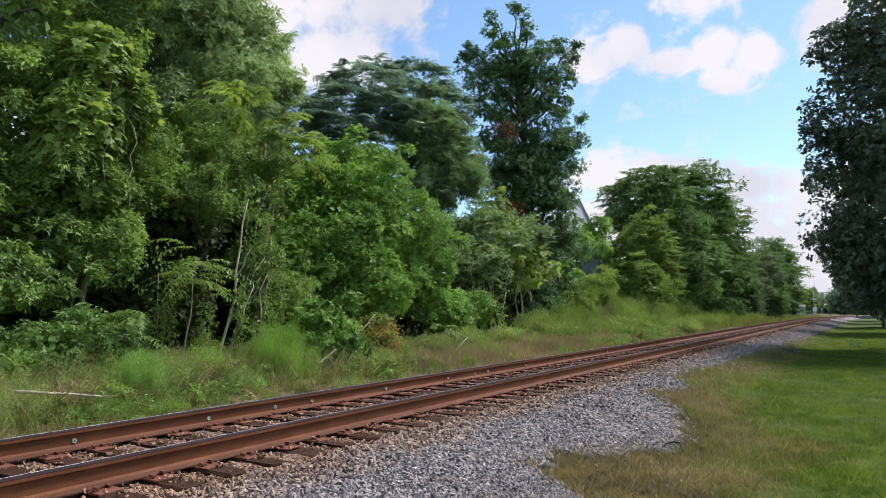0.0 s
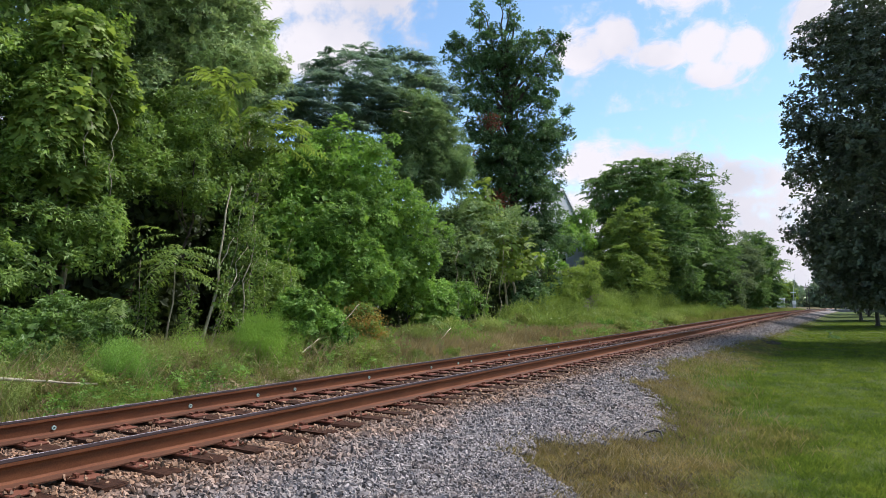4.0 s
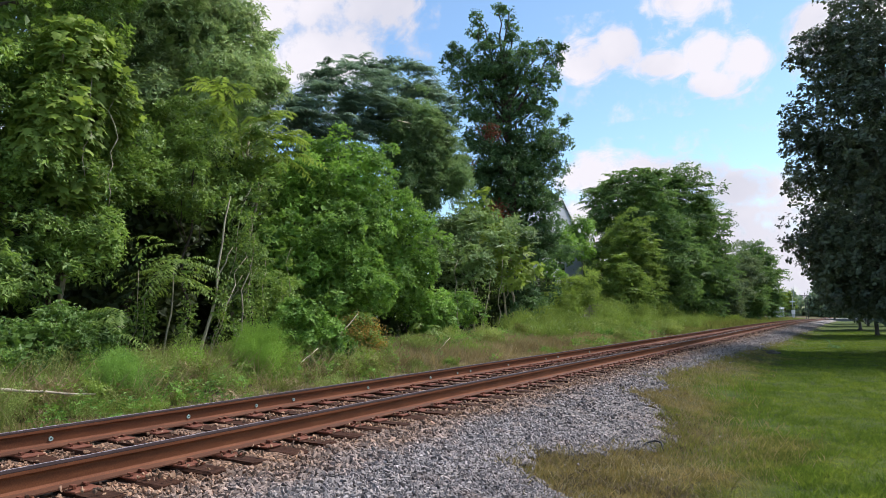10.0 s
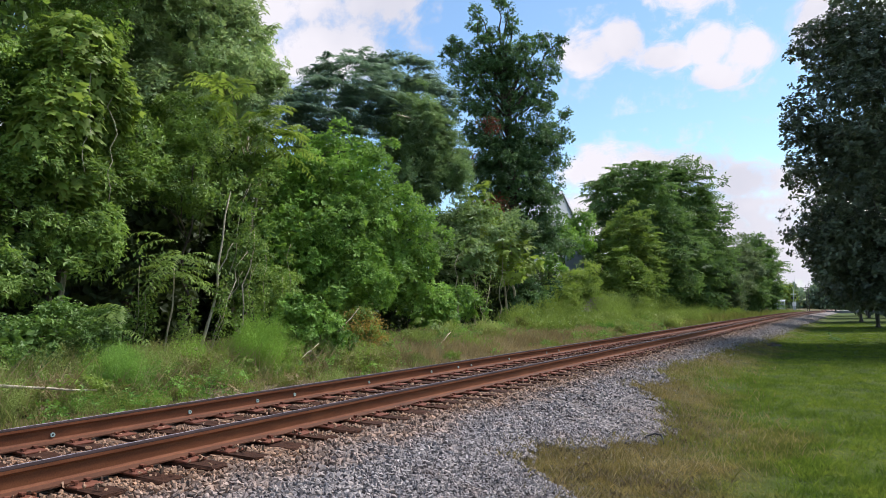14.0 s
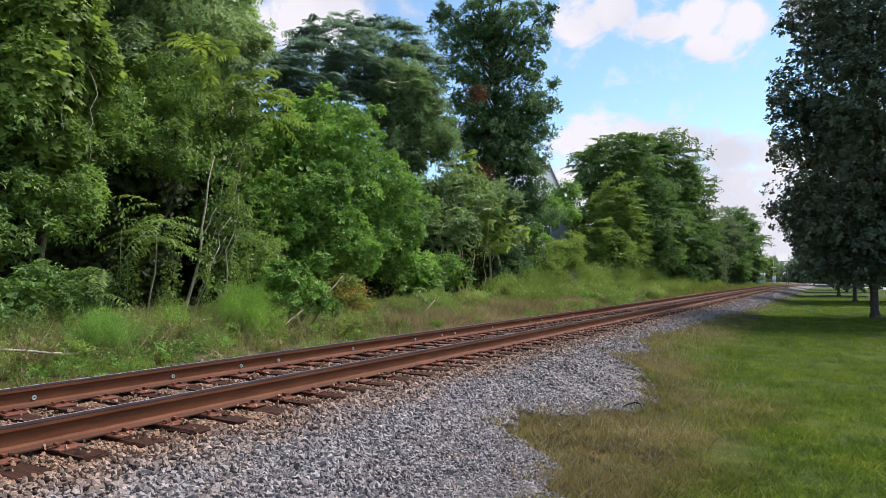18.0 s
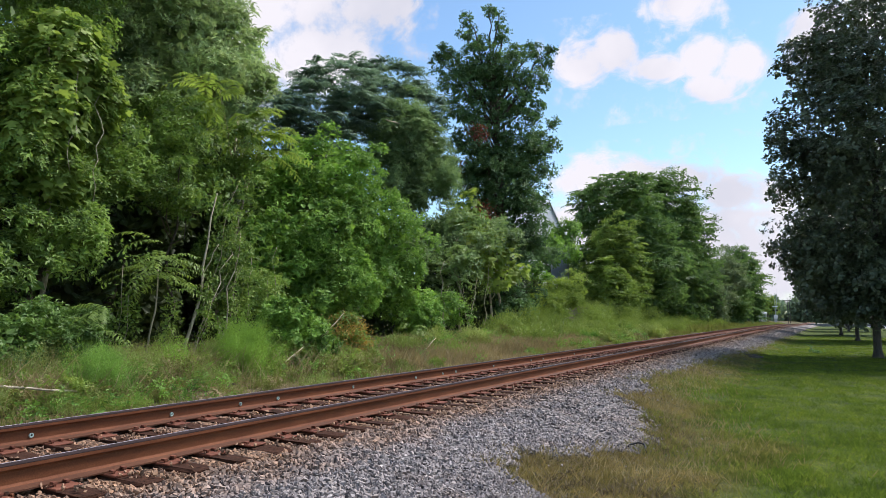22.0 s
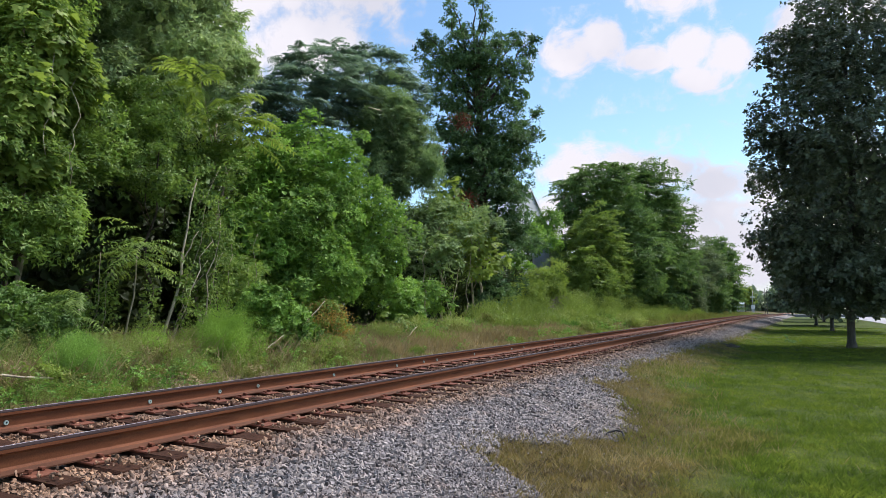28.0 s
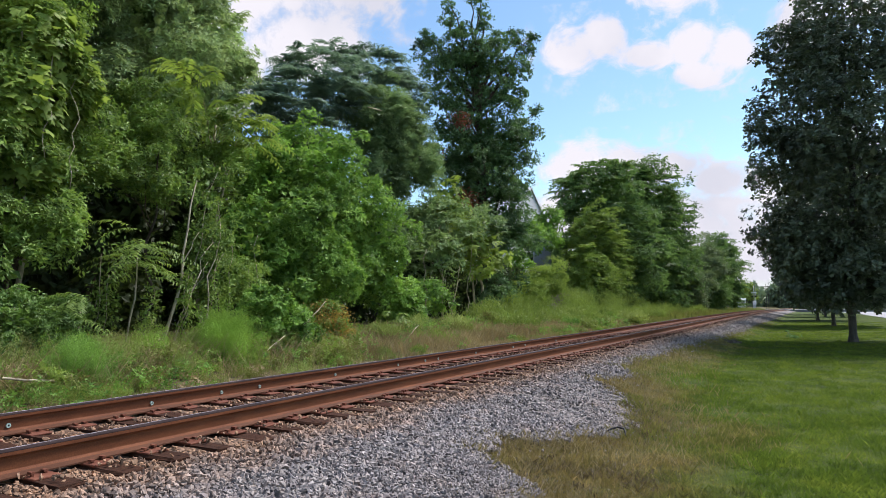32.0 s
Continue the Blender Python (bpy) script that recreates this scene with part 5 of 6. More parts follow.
def car(name, label, paint):
    """A saloon, nose towards -x, standing on z = 0."""
    body = plain(name + "_paint", paint, 0.25, 0.2, 0.03, 1, 0)
    glass = plain("car_glass", (0.03, 0.035, 0.04), 0.08, 0, 0.1, 1, 0)
    rubber = plain("tyre_rubber", (0.025, 0.025, 0.025), 0.85)
    rimm = plain("wheel_rim", (0.45, 0.46, 0.47), 0.35, 0.7)
    t = thing(name, label, "car")
    prof = [(-2.38, 0.34), (-2.40, 0.62), (-2.25, 0.78), (-1.15, 0.93), (1.55, 0.98), (2.30, 0.95), (2.40, 0.70), (2.36, 0.34)]
    roof = [(-1.05, 0.93), (-0.35, 1.36), (0.15, 1.44), (0.85, 1.40), (1.62, 0.98)]

    def hull(pts, w0, w1, zs):
        bm = bmesh.new()
        rings = []
        for y in (-1, 1):
            rings.append([bm.verts.new((x, y * (w0 if z <= zs else w1), z)) for x, z in pts])
        n = len(pts)
        for i in range(n):
            k = (i + 1) % n
            bm.faces.new((rings[0][i], rings[0][k], rings[1][k], rings[1][i]))
        bm.faces.new(rings[0][::-1])
        bm.faces.new(rings[1])
        bmesh.ops.bevel(bm, geom=list(bm.edges), offset=0.05, segments=2, affect="EDGES")
        bmesh.ops.recalc_face_normals(bm, faces=bm.faces)
        return bm
    part("body", to_mesh("body", hull(prof, 0.90, 0.88, 0.7), body), t)
    part("cabin", to_mesh("cabin", hull(roof, 0.80, 0.62, 1.0), glass), t, "dark glazed cabin")
    part("roof", to_mesh("roof", hull([(-0.42, 1.36), (0.15, 1.45), (0.90, 1.42), (0.95, 1.38), (0.15, 1.41), (-0.40, 1.33)], 0.64, 0.64, 2), body), t)
    for x in (-1.45, 1.42):
        for s in (-1, 1):
            w = []
            for r, d0, d1 in ((0.33, 0.70, 0.92), (0.21, 0.86, 0.935)):
                v, f = [], []
                for k in range(20):
                    a = 2 * math.pi * k / 20
                    v += [(r * math.cos(a), s * d0, r * math.sin(a)), (r * math.cos(a), s * d1, r * math.sin(a))]
                for k in range(20):
                    j = (k + 1) % 20
                    f.append((2 * k, 2 * j, 2 * j + 1, 2 * k + 1))
                f += [tuple(range(0, 40, 2)), tuple(range(1, 40, 2))]
                w.append((v, f))
            tyre = part("wheel", mesh_of("wheel", *w[0], (rubber,)), t)
            tyre.location = (x, 0, 0.33)
            part("rim", mesh_of("rim", *w[1], (rimm,)), tyre)
    for s in (-1, 1):
        part("headlight", boxes("headlight", rimm, (-2.39, -2.25, s * 0.7 - 0.14, s * 0.7 + 0.14, 0.62, 0.74)), t)
        part("tail_light", boxes("tail_light", M["red"], (2.28, 2.41, s * 0.7 - 0.14, s * 0.7 + 0.14, 0.70, 0.86)), t)
        part("mirror", boxes("mirror", body, (-0.85, -0.65, s * 0.95 - 0.06, s * 0.95 + 0.06, 0.95, 1.07)), t)
    return t


# ---------------------------------------------------------------- weeds, grass and stones


def blade_set(rng, x, y, h, w, lean, z=None, bend=0.08):
    n = len(x)
    z = ground_z(x, y) + swell(x, y) - 0.012 if z is None else z
    a = rng.random(n) * 2 * np.pi
    s = np.stack([np.cos(a), np.sin(a), np.zeros(n)], 1)
    b = rng.random(n) * 2 * np.pi
    ln = np.stack([np.cos(b), np.sin(b), np.zeros(n)], 1) * (lean * h * rng.random(n))[:, None]
    base = np.stack([x, y, z], 1)
    mid = base + ln * (0.6 - bend) + np.stack([0 * h, 0 * h, h * 0.6], 1)
    tip = base + ln + np.stack([0 * h, 0 * h, h], 1)
    W = (w * (0.6 + 0.8 * rng.random(n)))[:, None]
    return np.stack([base - s * W / 2, base + s * W / 2, mid + s * W * 0.4, tip], 1).reshape(-1, 3)


def blades_object(name, v, mat, label, category):
    ob = new(name, array_mesh(name, v, len(v) // 4, 4, mat))
    return tagged(ob, label, category, kind="stuff")


def build_grass():
    rng = np.random.default_rng(80)
    # lawn near by, thinning to bare patches beside the stones
    n = 330000
    y = 3.6 * np.exp(rng.random(n) * math.log(60 / 3.6))
    u = rng.random(n)
    e = edge_x(y)
    x = e - 0.22 + (5.4 + 0.13 * y - e) * u
    tuft = np.array([noise.noise((a * 1.1, b * 0.9, 0)) + 0.6 * noise.noise((a * 4.0, b * 4.0, 2)) for a, b in zip(x, y)])
    rim = np.clip((x - e - 0.04) / 0.95, -0.3, 1)
    keep = tuft > 0.12 - 1.7 * rim
    x, y, tuft, rim = x[keep], y[keep], tuft[keep], rim[keep]
    h = (0.018 + 0.038 * rng.random(len(x)) ** 1.5) * (1 + 0.7 * np.clip(tuft, -0.6, 1)) * (0.7 + 0.3 * np.clip(rim, 0, 1))
    v = [blade_set(rng, x, y, h, 0.0034 + 0.0006 * y, 1.3, bend=0.2)]
    # longer stalks standing out of the turf and along the stones
    m = 7000
    y2 = 3.8 * np.exp(rng.random(m) * math.log(14))
    x2 = edge_x(y2) + np.where(rng.random(m) < 0.6, rng.normal(size=m) * 0.22 + 0.15, 3.5 * rng.random(m))
    h2 = 0.05 + 0.09 * rng.random(m) ** 2
    v.append(blade_set(rng, x2, y2, h2, 0.003 + 0.0004 * y2, 1.1))
    # unmown tufts in drifts over the lawn and out on to the stones
    m = 1500
    y3 = 3.9 * np.exp(rng.random(m) * math.log(9))
    e3 = edge_x(y3)
    x3 = e3 + np.where(rng.random(m) < 0.35, -0.12 + 0.45 * rng.random(m), 0.1 + 4.2 * rng.random(m))
    g = np.repeat(np.arange(m), 26)
    x4 = x3[g] + rng.normal(size=len(g)) * 0.05
    y4 = y3[g] + rng.normal(size=len(g)) * 0.06
    h4 = (0.045 + 0.075 * rng.random(m) ** 1.5)[g] * (0.5 + 0.6 * rng.random(len(g)))
    v.append(blade_set(rng, x4, y4, h4, 0.0032 + 0.0005 * y4, 1.0, bend=0.15))
    m = 6500
    y5 = 4.0 * np.exp(rng.random(m) * math.log(5))
    x5 = edge_x(y5) + 0.05 + np.abs(rng.normal(size=m)) * 0.7
    blades_object("dry_grass", blade_set(rng, x5, y5, 0.05 + 0.10 * rng.random(m), 0.003 + 0.0003 * y5, 1.0), M["dry"], "bleached seed stalks in the thin turf beside the stones", "grass")
    m = 9000
    y6 = 4.0 * np.exp(rng.random(m) * math.log(5))
    x6 = edge_x(y6) - 0.12 + 0.55 * rng.random(m) ** 1.4
    pit = rng.random(m) < 0.22
    x6 = np.where(pit, 2.95 + 0.35 * rng.normal(size=m), x6)
    y6 = np.where(pit, 6.0 + 0.35 * rng.normal(size=m), y6)
    matted = np.array([noise.noise((a * 3.0, b * 2.2, 7)) for a, b in zip(x6, y6)]) > -0.08
    x6, y6 = x6[matted], y6[matted]
    h6 = 0.02 + 0.035 * rng.random(len(x6))
    blades_object("dead_turf", blade_set(rng, x6, y6, h6, 0.007 + 0.0006 * y6, 2.6, ground_z(x6, y6) + swell(x6, y6) + 0.008), M["thatch"], "matted brown dead turf at the rim of the stones", "turf")
    blades_object("lawn_grass", np.concatenate(v), M["blades"], "short mown grass, green and dry tan", "grass")
    # tall grass of the far verge
    m = 48000
    y = 1.0 + 60 * rng.random(m) ** 1.3
    x = -2.9 - 6.2 * rng.random(m) ** 0.9 - 0.02 * y
    patch = np.array([noise.noise((a * 0.55, b * 0.4, 4)) for a, b in zip(x, y)])
    h = np.clip(0.08 + 0.34 * patch + 0.03 * np.clip(-x - 3, 0, 5), 0.03, 0.26) * (0.5 + 0.8 * rng.random(m))
    h *= np.clip((-2.6 - x) / 1.2, 0.25, 1)
    bare = (patch > -0.22) & ((x < -4.3 - 0.8 * patch) | (y < 11) | (y > 31))
    x, y, h = x[bare], y[bare], h[bare]
    blades_object("verge_grass", blade_set(rng, x, y, h, 0.006 + 0.0008 * y, 0.8), M["weed"], "tall tangled grass and weeds along the track", "grass")
    m = 20000
    y = 55 + 125 * rng.random(m)
    x = -3.0 - 4.5 * rng.random(m)
    blades_object("verge_grass", blade_set(rng, x, y, 0.15 + 0.5 * rng.random(m) * np.clip((-x - 2.5) / 2, 0.2, 1), np.full(m, 0.06), 0.5), M["weed"], "tall grass far along the track", "grass")
    m = 34000
    y = np.concatenate([2 + 40 * rng.random(m // 5), 13 + 18 * rng.random(m - m // 5)])
    x = -3.2 - 5 * rng.random(m)
    h = (0.08 + 0.16 * rng.random(m)) * np.where((x < -4.2) & (y > 14), 1.9, 1.0)
    blades_object("dry_grass", blade_set(rng, x, y, h, 0.006 + 0.0007 * y, 0.9), M["dry"], "dead brown stalks among the green weeds", "grass")


def feathery(rng, base, r, h, label, mat="feather", n=9000, ln=0.042):
    t = thing("feathery_weed", label, "weed", "feathery weeds", at=(base[0], base[1], float(ground_z(*base)) - 0.03))
    k = 40
    a = rng.random(k) * 2 * np.pi
    q = r * rng.random(k) ** 0.6
    foot = np.stack([q * np.cos(a) * 0.5, q * np.sin(a) * 0.5, 0 * q], 1)
    top = np.stack([q * np.cos(a), q * np.sin(a), h * (0.72 + 0.42 * rng.random(k)) * np.sqrt(np.clip(1 - 0.75 * (q / r) ** 2, 0.05, 1))], 1)
    s = rng.random(n) ** 0.7
    i = rng.integers(0, k, n)
    p = foot[i] + (top[i] - foot[i]) * s[:, None] + rng.normal(size=(n, 3)) * r * 0.10
    U = unit(np.array([0, 0, 0.8]) + rng.normal(size=(n, 3)) * 0.7)
    L = ln * (0.6 + 0.8 * rng.random(n))
    leaf_object("plume", [(p, U, unit(rng.normal(size=(n, 3))), L, L * 0.13)], M[mat], t)


def build_weeds():
    rng = np.random.default_rng(90)
    for mat, count, lab in (("bushleaf", 90, "low leafy green weeds along the track"), ("mid", 60, "dark leafy weeds at the foot of the wood"), ("dry", 8, "withered brown weeds along the track")):
        y = 2.0 + 38 * rng.random(count) ** 1.25
        x = (-3.3 - 4.0 * rng.random(count)) if mat != "mid" else (-5.8 - 2.2 * rng.random(count))
        r = 0.12 + 0.25 * rng.random(count) ** 2 + 0.02 * (-x - 3) + 0.004 * y
        b = np.column_stack([x, y, ground_z(x, y) + r * 0.35, r, r * 0.8])
        v = leaf_faces(*foliage(rng, b, 0.05, 0.5, 0.13))
        blades_object("low_weeds", v, M[mat], lab, "weeds")
    feathery(rng, (-5.2, 9.6), 0.84, 1.14, "rounded feathery light green weed", "plume", 52000, 0.044)
    feathery(rng, (-4.9, 6.4), 0.66, 0.76, "soft feathery green weed", "bushleaf", 26000)
    feathery(rng, (-5.6, 7.7), 0.5, 0.5, "low feathery green weed", n=9000)
    feathery(rng, (-4.7, 8.2), 0.45, 0.4, "low feathery green weed", n=9000)
    feathery(rng, (-4.4, 4.2), 0.6, 0.55, "low feathery green weed", n=9000)
    feathery(rng, (-6.2, 8.7), 0.6, 0.5, "low feathery green weed", n=9000)
    for y in (27, 29.5, 32, 34.5, 37, 39.5, 42, 44.5, 47, 49.5, 52, 55, 58, 62, 66, 71, 77, 84):
        for x in (-6.3, -8.2):
            feathery(rng, (x + rng.normal() * 0.5, y + rng.normal()), 1.0 + 0.5 * rng.random(), (0.5 if x > -7 else 1.0) + 0.4 * rng.random() + (0.55 if x < -7 and 38 < y < 58 else 0.0), "soft yellow-green tall weeds beside the line", n=2400, ln=0.19, mat="tallweed")
    # bank of mixed weeds before the dark hollow
    for i in range(22):
        y = 4.2 + 0.42 * i
        feathery(rng, (-5.9 - 0.35 * (i % 2) + rng.normal() * 0.12, y), 0.42 + 0.15 * rng.random(), 0.62 + 0.25 * rng.random(), "mixed green weeds banked before the wood", ("feather", "weed", "plume", "tallweed")[i % 4], 5200, 0.05)
    for x, y in ((-5.6, 3.4), (-5.3, 4.6), (-5.9, 4.2), (-5.5, 7.9), (-5.2, 5.5)):
        feathery(rng, (x, y), 0.4, 0.34, "tangle of withered brown stalks among the weeds", "dry", 1100, 0.10)
    for mat, count, lab in (("weed", 46, "olive leafy weeds tangled before the wood"), ("yellow", 30, "yellow-green leafy weeds tangled before the wood"), ("vine", 26, "light green leafy creepers over the weeds")):
        y = 3.2 + 10 * rng.random(count)
        x = -4.3 - 2.0 * rng.random(count)
        r = 0.14 + 0.2 * rng.random(count)
        b = np.column_stack([x, y, ground_z(x, y) + r * 0.5 + 0.2 * rng.random(count) * (x < -5), r, r * 0.9])
        blades_object("leafy_weeds", leaf_faces(*foliage(rng, b, 0.055, 0.45, 0.35)), M[mat], lab, "weeds")
    n = 2600
    y = 3.0 + 11 * rng.random(n) ** 0.9
    x = -4.2 - 2.2 * rng.random(n)
    blades_object("straw", blade_set(rng, x, y, 0.3 + 0.5 * rng.random(n) ** 1.5, np.full(n, 0.007), 1.1, bend=0.02), M["dry"], "bleached straw stalks standing among the weeds", "straw")
    # soft mixed weeds in drifts over the verge
    for i in range(74):
        y = 3.0 + 42 * rng.random() ** 1.1
        x = -4.0 - (2.6 + 0.03 * y) * rng.random()
        if noise.noise((x * 0.5, y * 0.3, 9)) < -0.1 or (-4.8 < x and 12 < y < 30) or (x > -6 and 8.0 < y < 13.5):
            continue
        mat = ("feather", "tallweed", "weed", "bushleaf", "feather")[int(rng.integers(0, 5))]
        far = min(1.0, y / 25)
        feathery(rng, (x, y), 0.28 + 0.35 * rng.random() + 0.006 * y, 0.25 + 0.3 * rng.random() + 0.008 * y, "soft feathery weeds in the verge", mat, int(3800 - 2200 * far), 0.045 + 0.0045 * y)
    for i in range(46):
        y = 5.0 + 27 * rng.random()
        x = -3.45 - 1.2 * rng.random()
        if noise.noise((x * 0.8, y * 0.25, 3)) > -0.18:
            feathery(rng, (x, y), 0.22 + 0.2 * rng.random(), 0.12 + 0.16 * rng.random(), "short feathery weeds beside the stones", ("feather", "tallweed", "weed")[i % 3], 1500, 0.03 + 0.003 * y)
    # bush draped in vines
    shrub_tree("bush smothered by vines, lush green with reddening leaves", "bush", (-5.9, 11.6), (-5.8, 11.6, 0.9), 0.04,
               [(-5.7, 11.7, 0.6, 0.68, 0.7), (-5.5, 12.1, 0.15, 0.6, 0.55), (-5.8, 11.3, 1.0, 0.55, 0.36), (-5.9, 10.9, 0.35, 0.45, 0.65)], "bushleaf", ls=0.075, lw=0.7, lai=0.9, lump=0.26, fill=0.7, cover=1.4, seed=91, name="vine_bush")
    shrub_tree("low vines turning red and yellow", "bush", (-5.8, 13.2), (-5.8, 13.2, 0.6), 0.03,
               [(-5.7, 13.2, 0.5, 0.55, 0.6), (-5.6, 13.8, 0.15, 0.45, 0.45)], "yellow", ls=0.055, lw=0.7, lai=0.7, lump=0.3, fill=0.5, seed=92, name="vine_bush")
    t = bpy.context.scene.objects["vine_bush.001"]
    leaf_object("red_leaves", [clumped(rng, [(0.15, -0.1, 0.62, 0.42, 0.45)], 9, 14, 0.1, 0.05, 0.6)], M["red"], t, "reddened leaves")
    leaf_object("yellowed_leaves", [clumped(rng, [(0.15, 0.1, 0.62, 0.62, 0.58)], 230, 14, 0.1, 0.05, 0.6)], M["amber"], t, "yellow-brown withered leaves")
    for a, b in (((-5.35, 11.2, 0.0), (-5.3, 12.85, 1.08)), ((-5.2, 10.4, -0.15), (-5.2, 11.3, 0.33)), ((-5.5, 16.6, 0.0), (-5.5, 17.6, 0.35))):
        z0 = float(ground_z(a[0], a[1]))
        t = thing("dead_branch", "pale dead branch poking out of the vines", "branch", "dead branches in the verge", at=(a[0], a[1], z0))
        o = np.array([a[0], a[1], z0])
        limb("branch", rng, (0, -0.1, 0), np.array(b) - o, 0.015, 0.008, M["pale"], t, 0.025, 6, 6)
        mid = (np.array(b) - o) * 0.6
        limb("twig", rng, mid, mid + [0.05, 0.16, 0.14], 0.009, 0.004, M["pale"], t, 0.01, 3, 5)
    # fallen pale stick on the verge
    t = thing("fallen_stick", "long pale dead stick lying in the weeds", "stick", at=(-4.45, 5.0, -0.24))
    limb("stick", rng, (0.12, -0.75, 0.42), (0.17, 0.6, 0.22), 0.022, 0.014, M["pale"], t, 0.02, 6, 6)
    # clump of dark turf thrown up beside the stones
    t = thing("turf_clod", "dark clod of dead turf beside the stones", "clod", at=(2.1, 27.6, -0.60))
    bm = bmesh.new()
    bmesh.ops.create_icosphere(bm, subdivisions=3, radius=1)
    for v in bm.verts:
        v.co = Vector((v.co.x * 0.42, v.co.y * 0.8, v.co.z * 0.15)) * (1 + 0.5 * noise.noise(v.co * 2.3))
    part("clod", to_mesh("clod", bm, plain("dead_turf", (0.045, 0.036, 0.021), 0.95, 0, 0.4, 8)), t)
    # cinders and bits of bark heaped beyond the far rail
    n = 900
    y = 7.6 + 2.6 * rng.random(n)
    x = -2.45 - 0.55 * rng.random(n) - 0.12 * np.sin(y * 5)
    p = np.stack([x, y, ground_z(x, y) + 0.02 + 0.06 * rng.random(n)], 1)
    L = 0.03 + 0.05 * rng.random(n)
    ob = new("cinders", array_mesh("cinders", leaf_faces(p, unit(rng.normal(size=(n, 3))), unit(rng.normal(size=(n, 3)) + [0, 0, 1]), L, L * 0.7), n, 4, M["dark"]))
    tagged(ob, "dark cinders and bark strewn beyond the far rail", "cinders", kind="stuff")
    t = thing("pale_rock", "pale lump of limestone lying beyond the far rail", "rock", at=(-2.3, 21.5, float(ground_z(-2.3, 21.5)) + 0.06))
    bm = bmesh.new()
    bmesh.ops.create_icosphere(bm, subdivisions=2, radius=0.12)
    for v in bm.verts:
        v.co = Vector((v.co.x, v.co.y * 1.5, v.co.z * 0.7)) * (1 + 0.6 * noise.noise(v.co * 9))
    part("rock", to_mesh("rock", bm, plain("pale_limestone", (0.6, 0.58, 0.54), 0.8, 0, 0.15, 12)), t)
    # dark bent twig at the edge of the stones
    t = thing("bent_twig", "dark bent twig lying at the edge of the stones", "twig", at=(2.75, 8.0, float(ground_z(2.75, 8.0)) + 0.03))
    v, f = tube([(-0.13, -0.05, 0.0), (-0.10, 0.08, 0.03), (-0.02, 0.15, 0.05), (0.06, 0.12, 0.04), (0.14, -0.14, 0.0)], [0.008, 0.011, 0.012, 0.011, 0.006], 6)
    part("twig", mesh_of("twig", v, f, (M["dark"],), True), t)
    # leafy weed on the lawn
    t = thing("lawn_weed", "dark leafy weed standing on the lawn", "weed", at=(4.15, 33.5, -0.66))
    limb("stem", rng, (0, 0, 0), (-0.2, 0.05, 0.3), 0.009, 0.006, M["greybark"], t, 0.02, 4, 5)
    leaf_object("leaves", [clumped(rng, [(0.05, 0, 0.14, 0.16, 0.07), (0.28, 0.1, 0.10, 0.1, 0.06), (-0.17, 0.05, 0.27, 0.05, 0.06)], 12, 8, 0.04, 0.09, 0.6)], M["tall"], t)


STONES = []


def stone_shapes():
    """Broken angular lumps: hulls of a few random points."""
    rng = random.Random(100)
    out = []
    for i in range(16):
        bm = bmesh.new()
        for k in range(11):
            p = Vector((rng.gauss(0, 1), rng.gauss(0, 1), rng.gauss(0, 1))).normalized()
            p = Vector([math.copysign(abs(q) ** 0.6, q) for q in p]) * rng.uniform(0.75, 1.05)
            bm.verts.new((p.x * 1.1, p.y * 0.85, p.z * rng.uniform(0.5, 0.75)))
        r = bmesh.ops.convex_hull(bm, input=bm.verts)
        bmesh.ops.delete(bm, geom=[v for v in bm.verts if not v.link_faces], context="VERTS")
        bm.verts.index_update()
        bmesh.ops.triangulate(bm, faces=bm.faces)
        out.append((np.array([v.co for v in bm.verts]), np.array([[q.index for q in f.verts] for f in bm.faces])))
        bm.free()
    return out


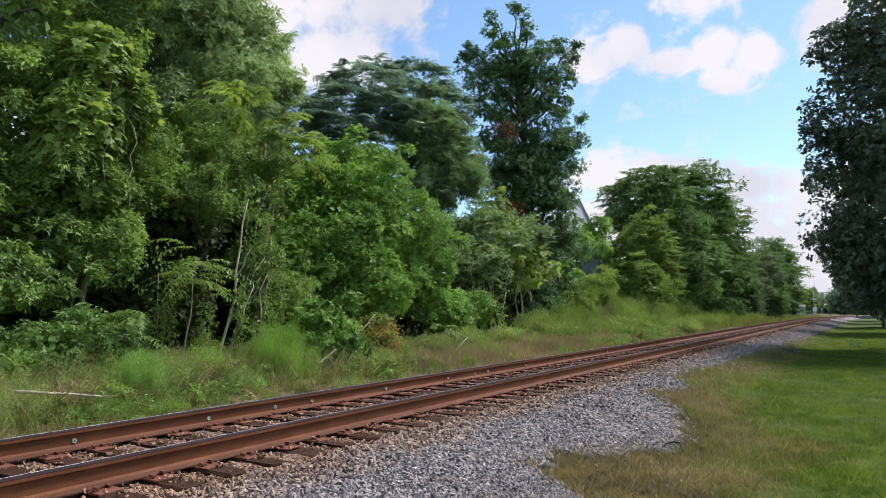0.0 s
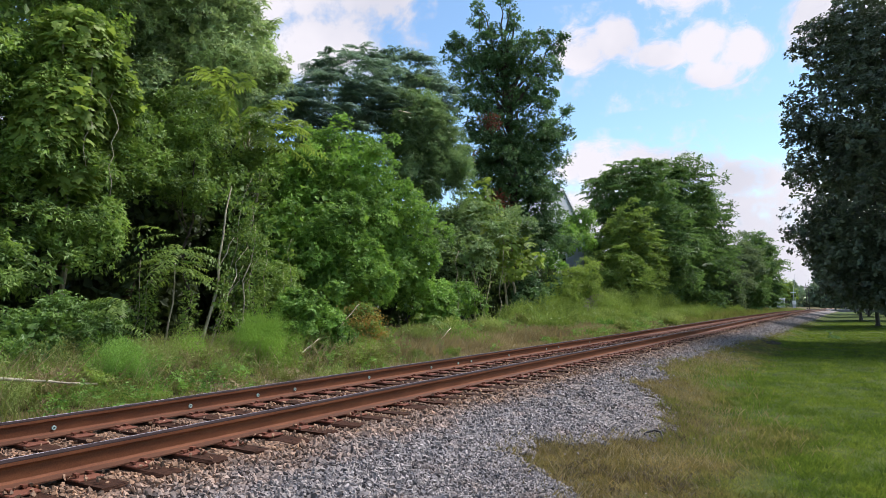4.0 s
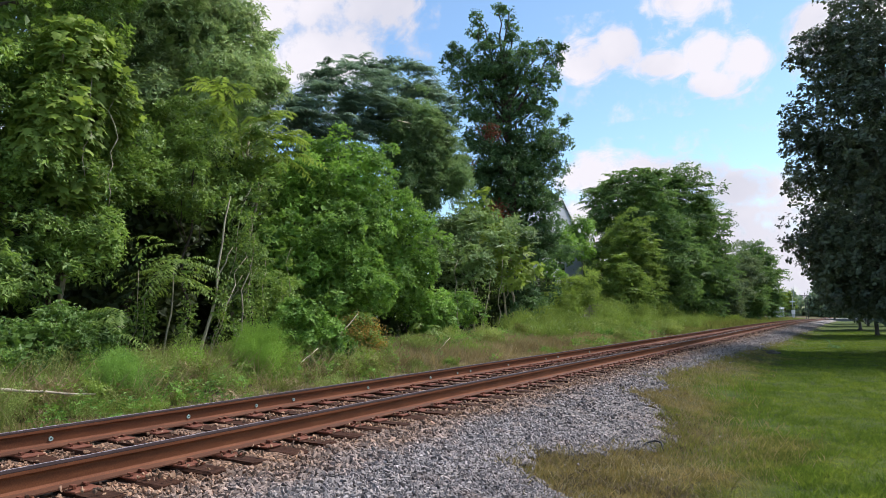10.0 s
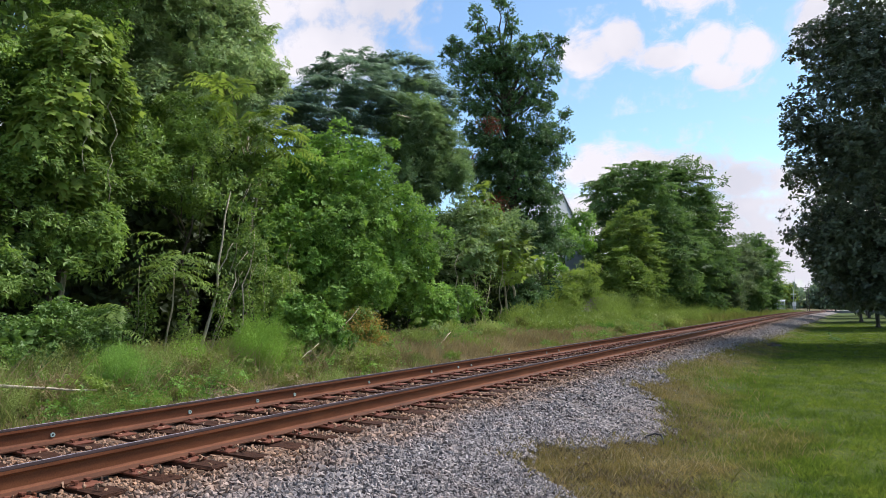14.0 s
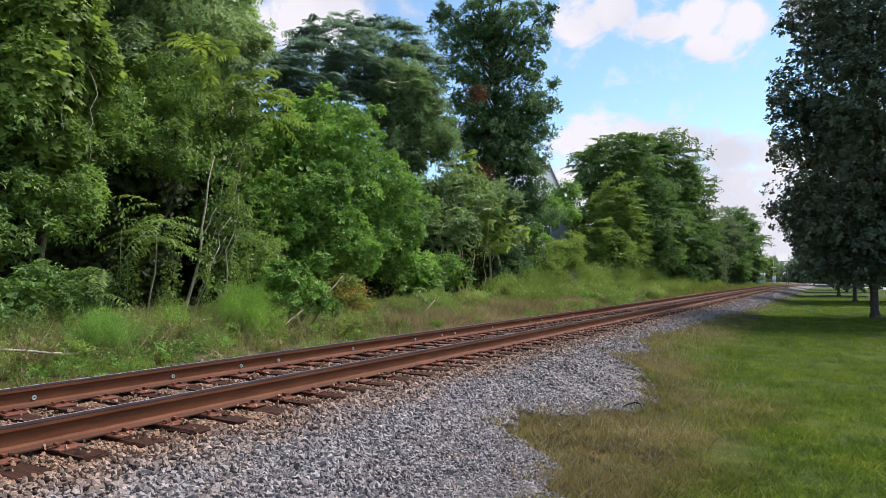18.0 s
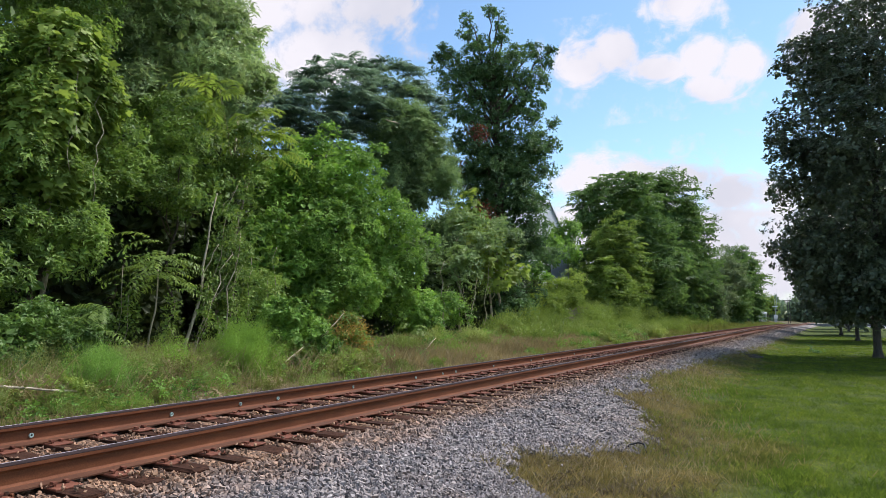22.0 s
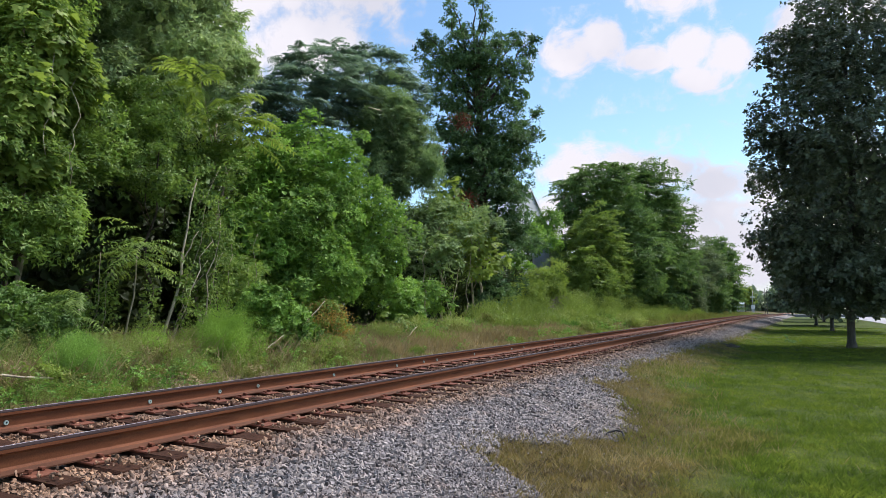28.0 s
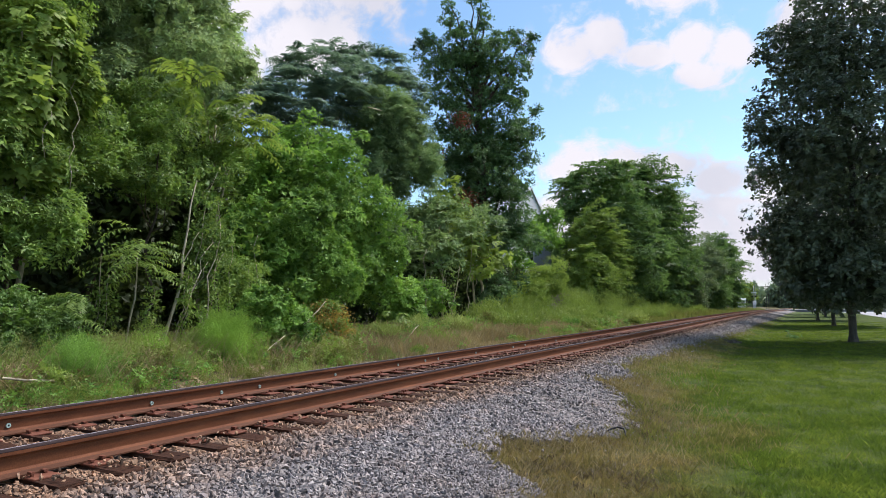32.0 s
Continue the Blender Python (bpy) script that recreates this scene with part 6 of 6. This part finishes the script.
def build_stones():
    rng = np.random.default_rng(101)
    shapes = stone_shapes()
    n = 78000
    y = 1.6 * np.exp(rng.random(n) ** 0.9 * np.log(55.0))
    y = np.where(rng.random(n) < 0.15, 2 + 6 * rng.random(n), y)
    x = -1.95 + (edge_x(y) + 0.05 + 0.25 * rng.random(n) ** 2 + 1.95) * rng.random(n) ** 0.8
    x = np.where(rng.random(n) < 0.016, edge_x(y) + np.abs(rng.normal(size=n)) * 0.32, x)
    packed = rng.random(n) < 0.15
    y = np.where(packed, 2.3 + 5.5 * rng.random(n), y)
    x = np.where(packed, edge_x(y) + 0.1 - (edge_x(y) - 0.9) * rng.random(n) ** 1.5, x)
    bare = rng.random(n) < 0.002
    y = np.where(bare, 6.1 + 0.5 * rng.normal(size=n), y)
    x = np.where(bare, 2.75 + 0.3 * rng.normal(size=n), x)
    open_bed = (np.abs(x) > 0.07) & (np.abs(x - RAIL_FAR) > 0.07)
    phase = np.abs((y - TIE_FIRST + 50 * TIE_STEP + TIE_STEP / 2) % TIE_STEP - TIE_STEP / 2)
    strewn = (phase <= 0.12) & (x < 0.5) & (rng.random(n) < 0.10)
    open_bed &= (phase > 0.13) | (x > 0.54) | strewn
    x, y, strewn = x[open_bed], y[open_bed], strewn[open_bed]
    n = len(x)
    size = (0.015 + 0.017 * rng.random(n) ** 1.6) * np.clip(0.9 + y * 0.015, 0.9, 1.9) * np.clip(1.75 - 0.42 * x, 0.55, 1.12)
    size *= np.where(x < 0.55, 0.8, 1.0)
    z = np.where(strewn, -0.172 + 0.3 * size, ground_z(x, y) + np.where(x > edge_x(y) + 0.1, 0.0, 0.03) + 0.6 * size * (rng.random(n) - 0.1))
    q = rng.normal(size=(n, 4))
    q /= np.linalg.norm(q, axis=1, keepdims=True)
    a, b, c, d = q.T
    R = np.stack([1 - 2 * (c * c + d * d), 2 * (b * c - a * d), 2 * (b * d + a * c), 2 * (b * c + a * d), 1 - 2 * (b * b + d * d), 2 * (c * d - a * b), 2 * (b * d - a * c), 2 * (c * d + a * b), 1 - 2 * (b * b + c * c)], 1).reshape(n, 3, 3)
    kind = rng.integers(0, len(shapes), n)
    near = np.zeros(n, bool)
    pick = np.argwhere((y > 2.4) & (y < 5.0) & (x > 0.9) & (x < 2.4)).ravel()[:290]
    near[pick] = True
    VV, FF, base = [], [], 0
    for k, (sv, sf) in enumerate(shapes):
        w = np.argwhere((kind == k) & ~near).ravel()
        V = np.einsum("nij,nkj->nki", R[w], sv[None] * size[w, None, None]) + np.stack([x[w], y[w], z[w]], 1)[:, None, :]
        VV.append(V.reshape(-1, 3))
        FF.append((sf[None] + (np.arange(len(w)) * len(sv))[:, None, None]).reshape(-1, 3) + base)
        base += len(w) * len(sv)
    V, F = np.concatenate(VV), np.concatenate(FF)
    me = bpy.data.meshes.new("loose_stones")
    me.vertices.add(len(V))
    me.vertices.foreach_set("co", V.astype(np.float32).ravel())
    me.loops.add(F.size)
    me.loops.foreach_set("vertex_index", F.astype(np.int32).ravel())
    me.polygons.add(len(F))
    me.polygons.foreach_set("loop_start", np.arange(0, F.size, 3, dtype=np.int32))
    me.materials.append(M["stone"])
    me.update(calc_edges=True)
    me.shade_flat()
    tagged(part("loose_stones", me, bed), kind="stuff")
    one = [mesh_of("stone", sv, [tuple(int(j) for j in t) for t in sf], (M["stone1"],)) for sv, sf in shapes]
    for i in pick:
        ob = part("stone", one[kind[i]], bed)
        ob.matrix_basis = Matrix.Translation((x[i], y[i], z[i])) @ Matrix([list(r) for r in R[i]]).to_4x4() @ Matrix.Scale(float(size[i]), 4)


build_wood()
build_roadside_trees()
build_far()
build_weeds()
DARK_CAR = car("dark_saloon", "dark blue saloon car driving over the crossing", (0.018, 0.022, 0.035))
WHITE_CAR = car("white_saloon", "white saloon car driving over the crossing", (0.78, 0.79, 0.80))
build_grass()
build_stones()


def motions():
    times = [0, 0.5, 4, 8, 12, 16, 20, 24, 28, 31.5, 32]
    walk(DARK_CAR, [(t, pose(-4.9 - 5.2 * (t - 6.0), 190.0, -1.03)) for t in times])
    walk(WHITE_CAR, [(t, pose(-1.1 - 5.4 * (t - 25.0), 190.0, -1.03)) for t in times])
    for c in CLOUDS:
        walk(c, [(t, pose(4.8, -0.2, 0.95, 0, 0, -0.058 * t)) for t in times])


motions()
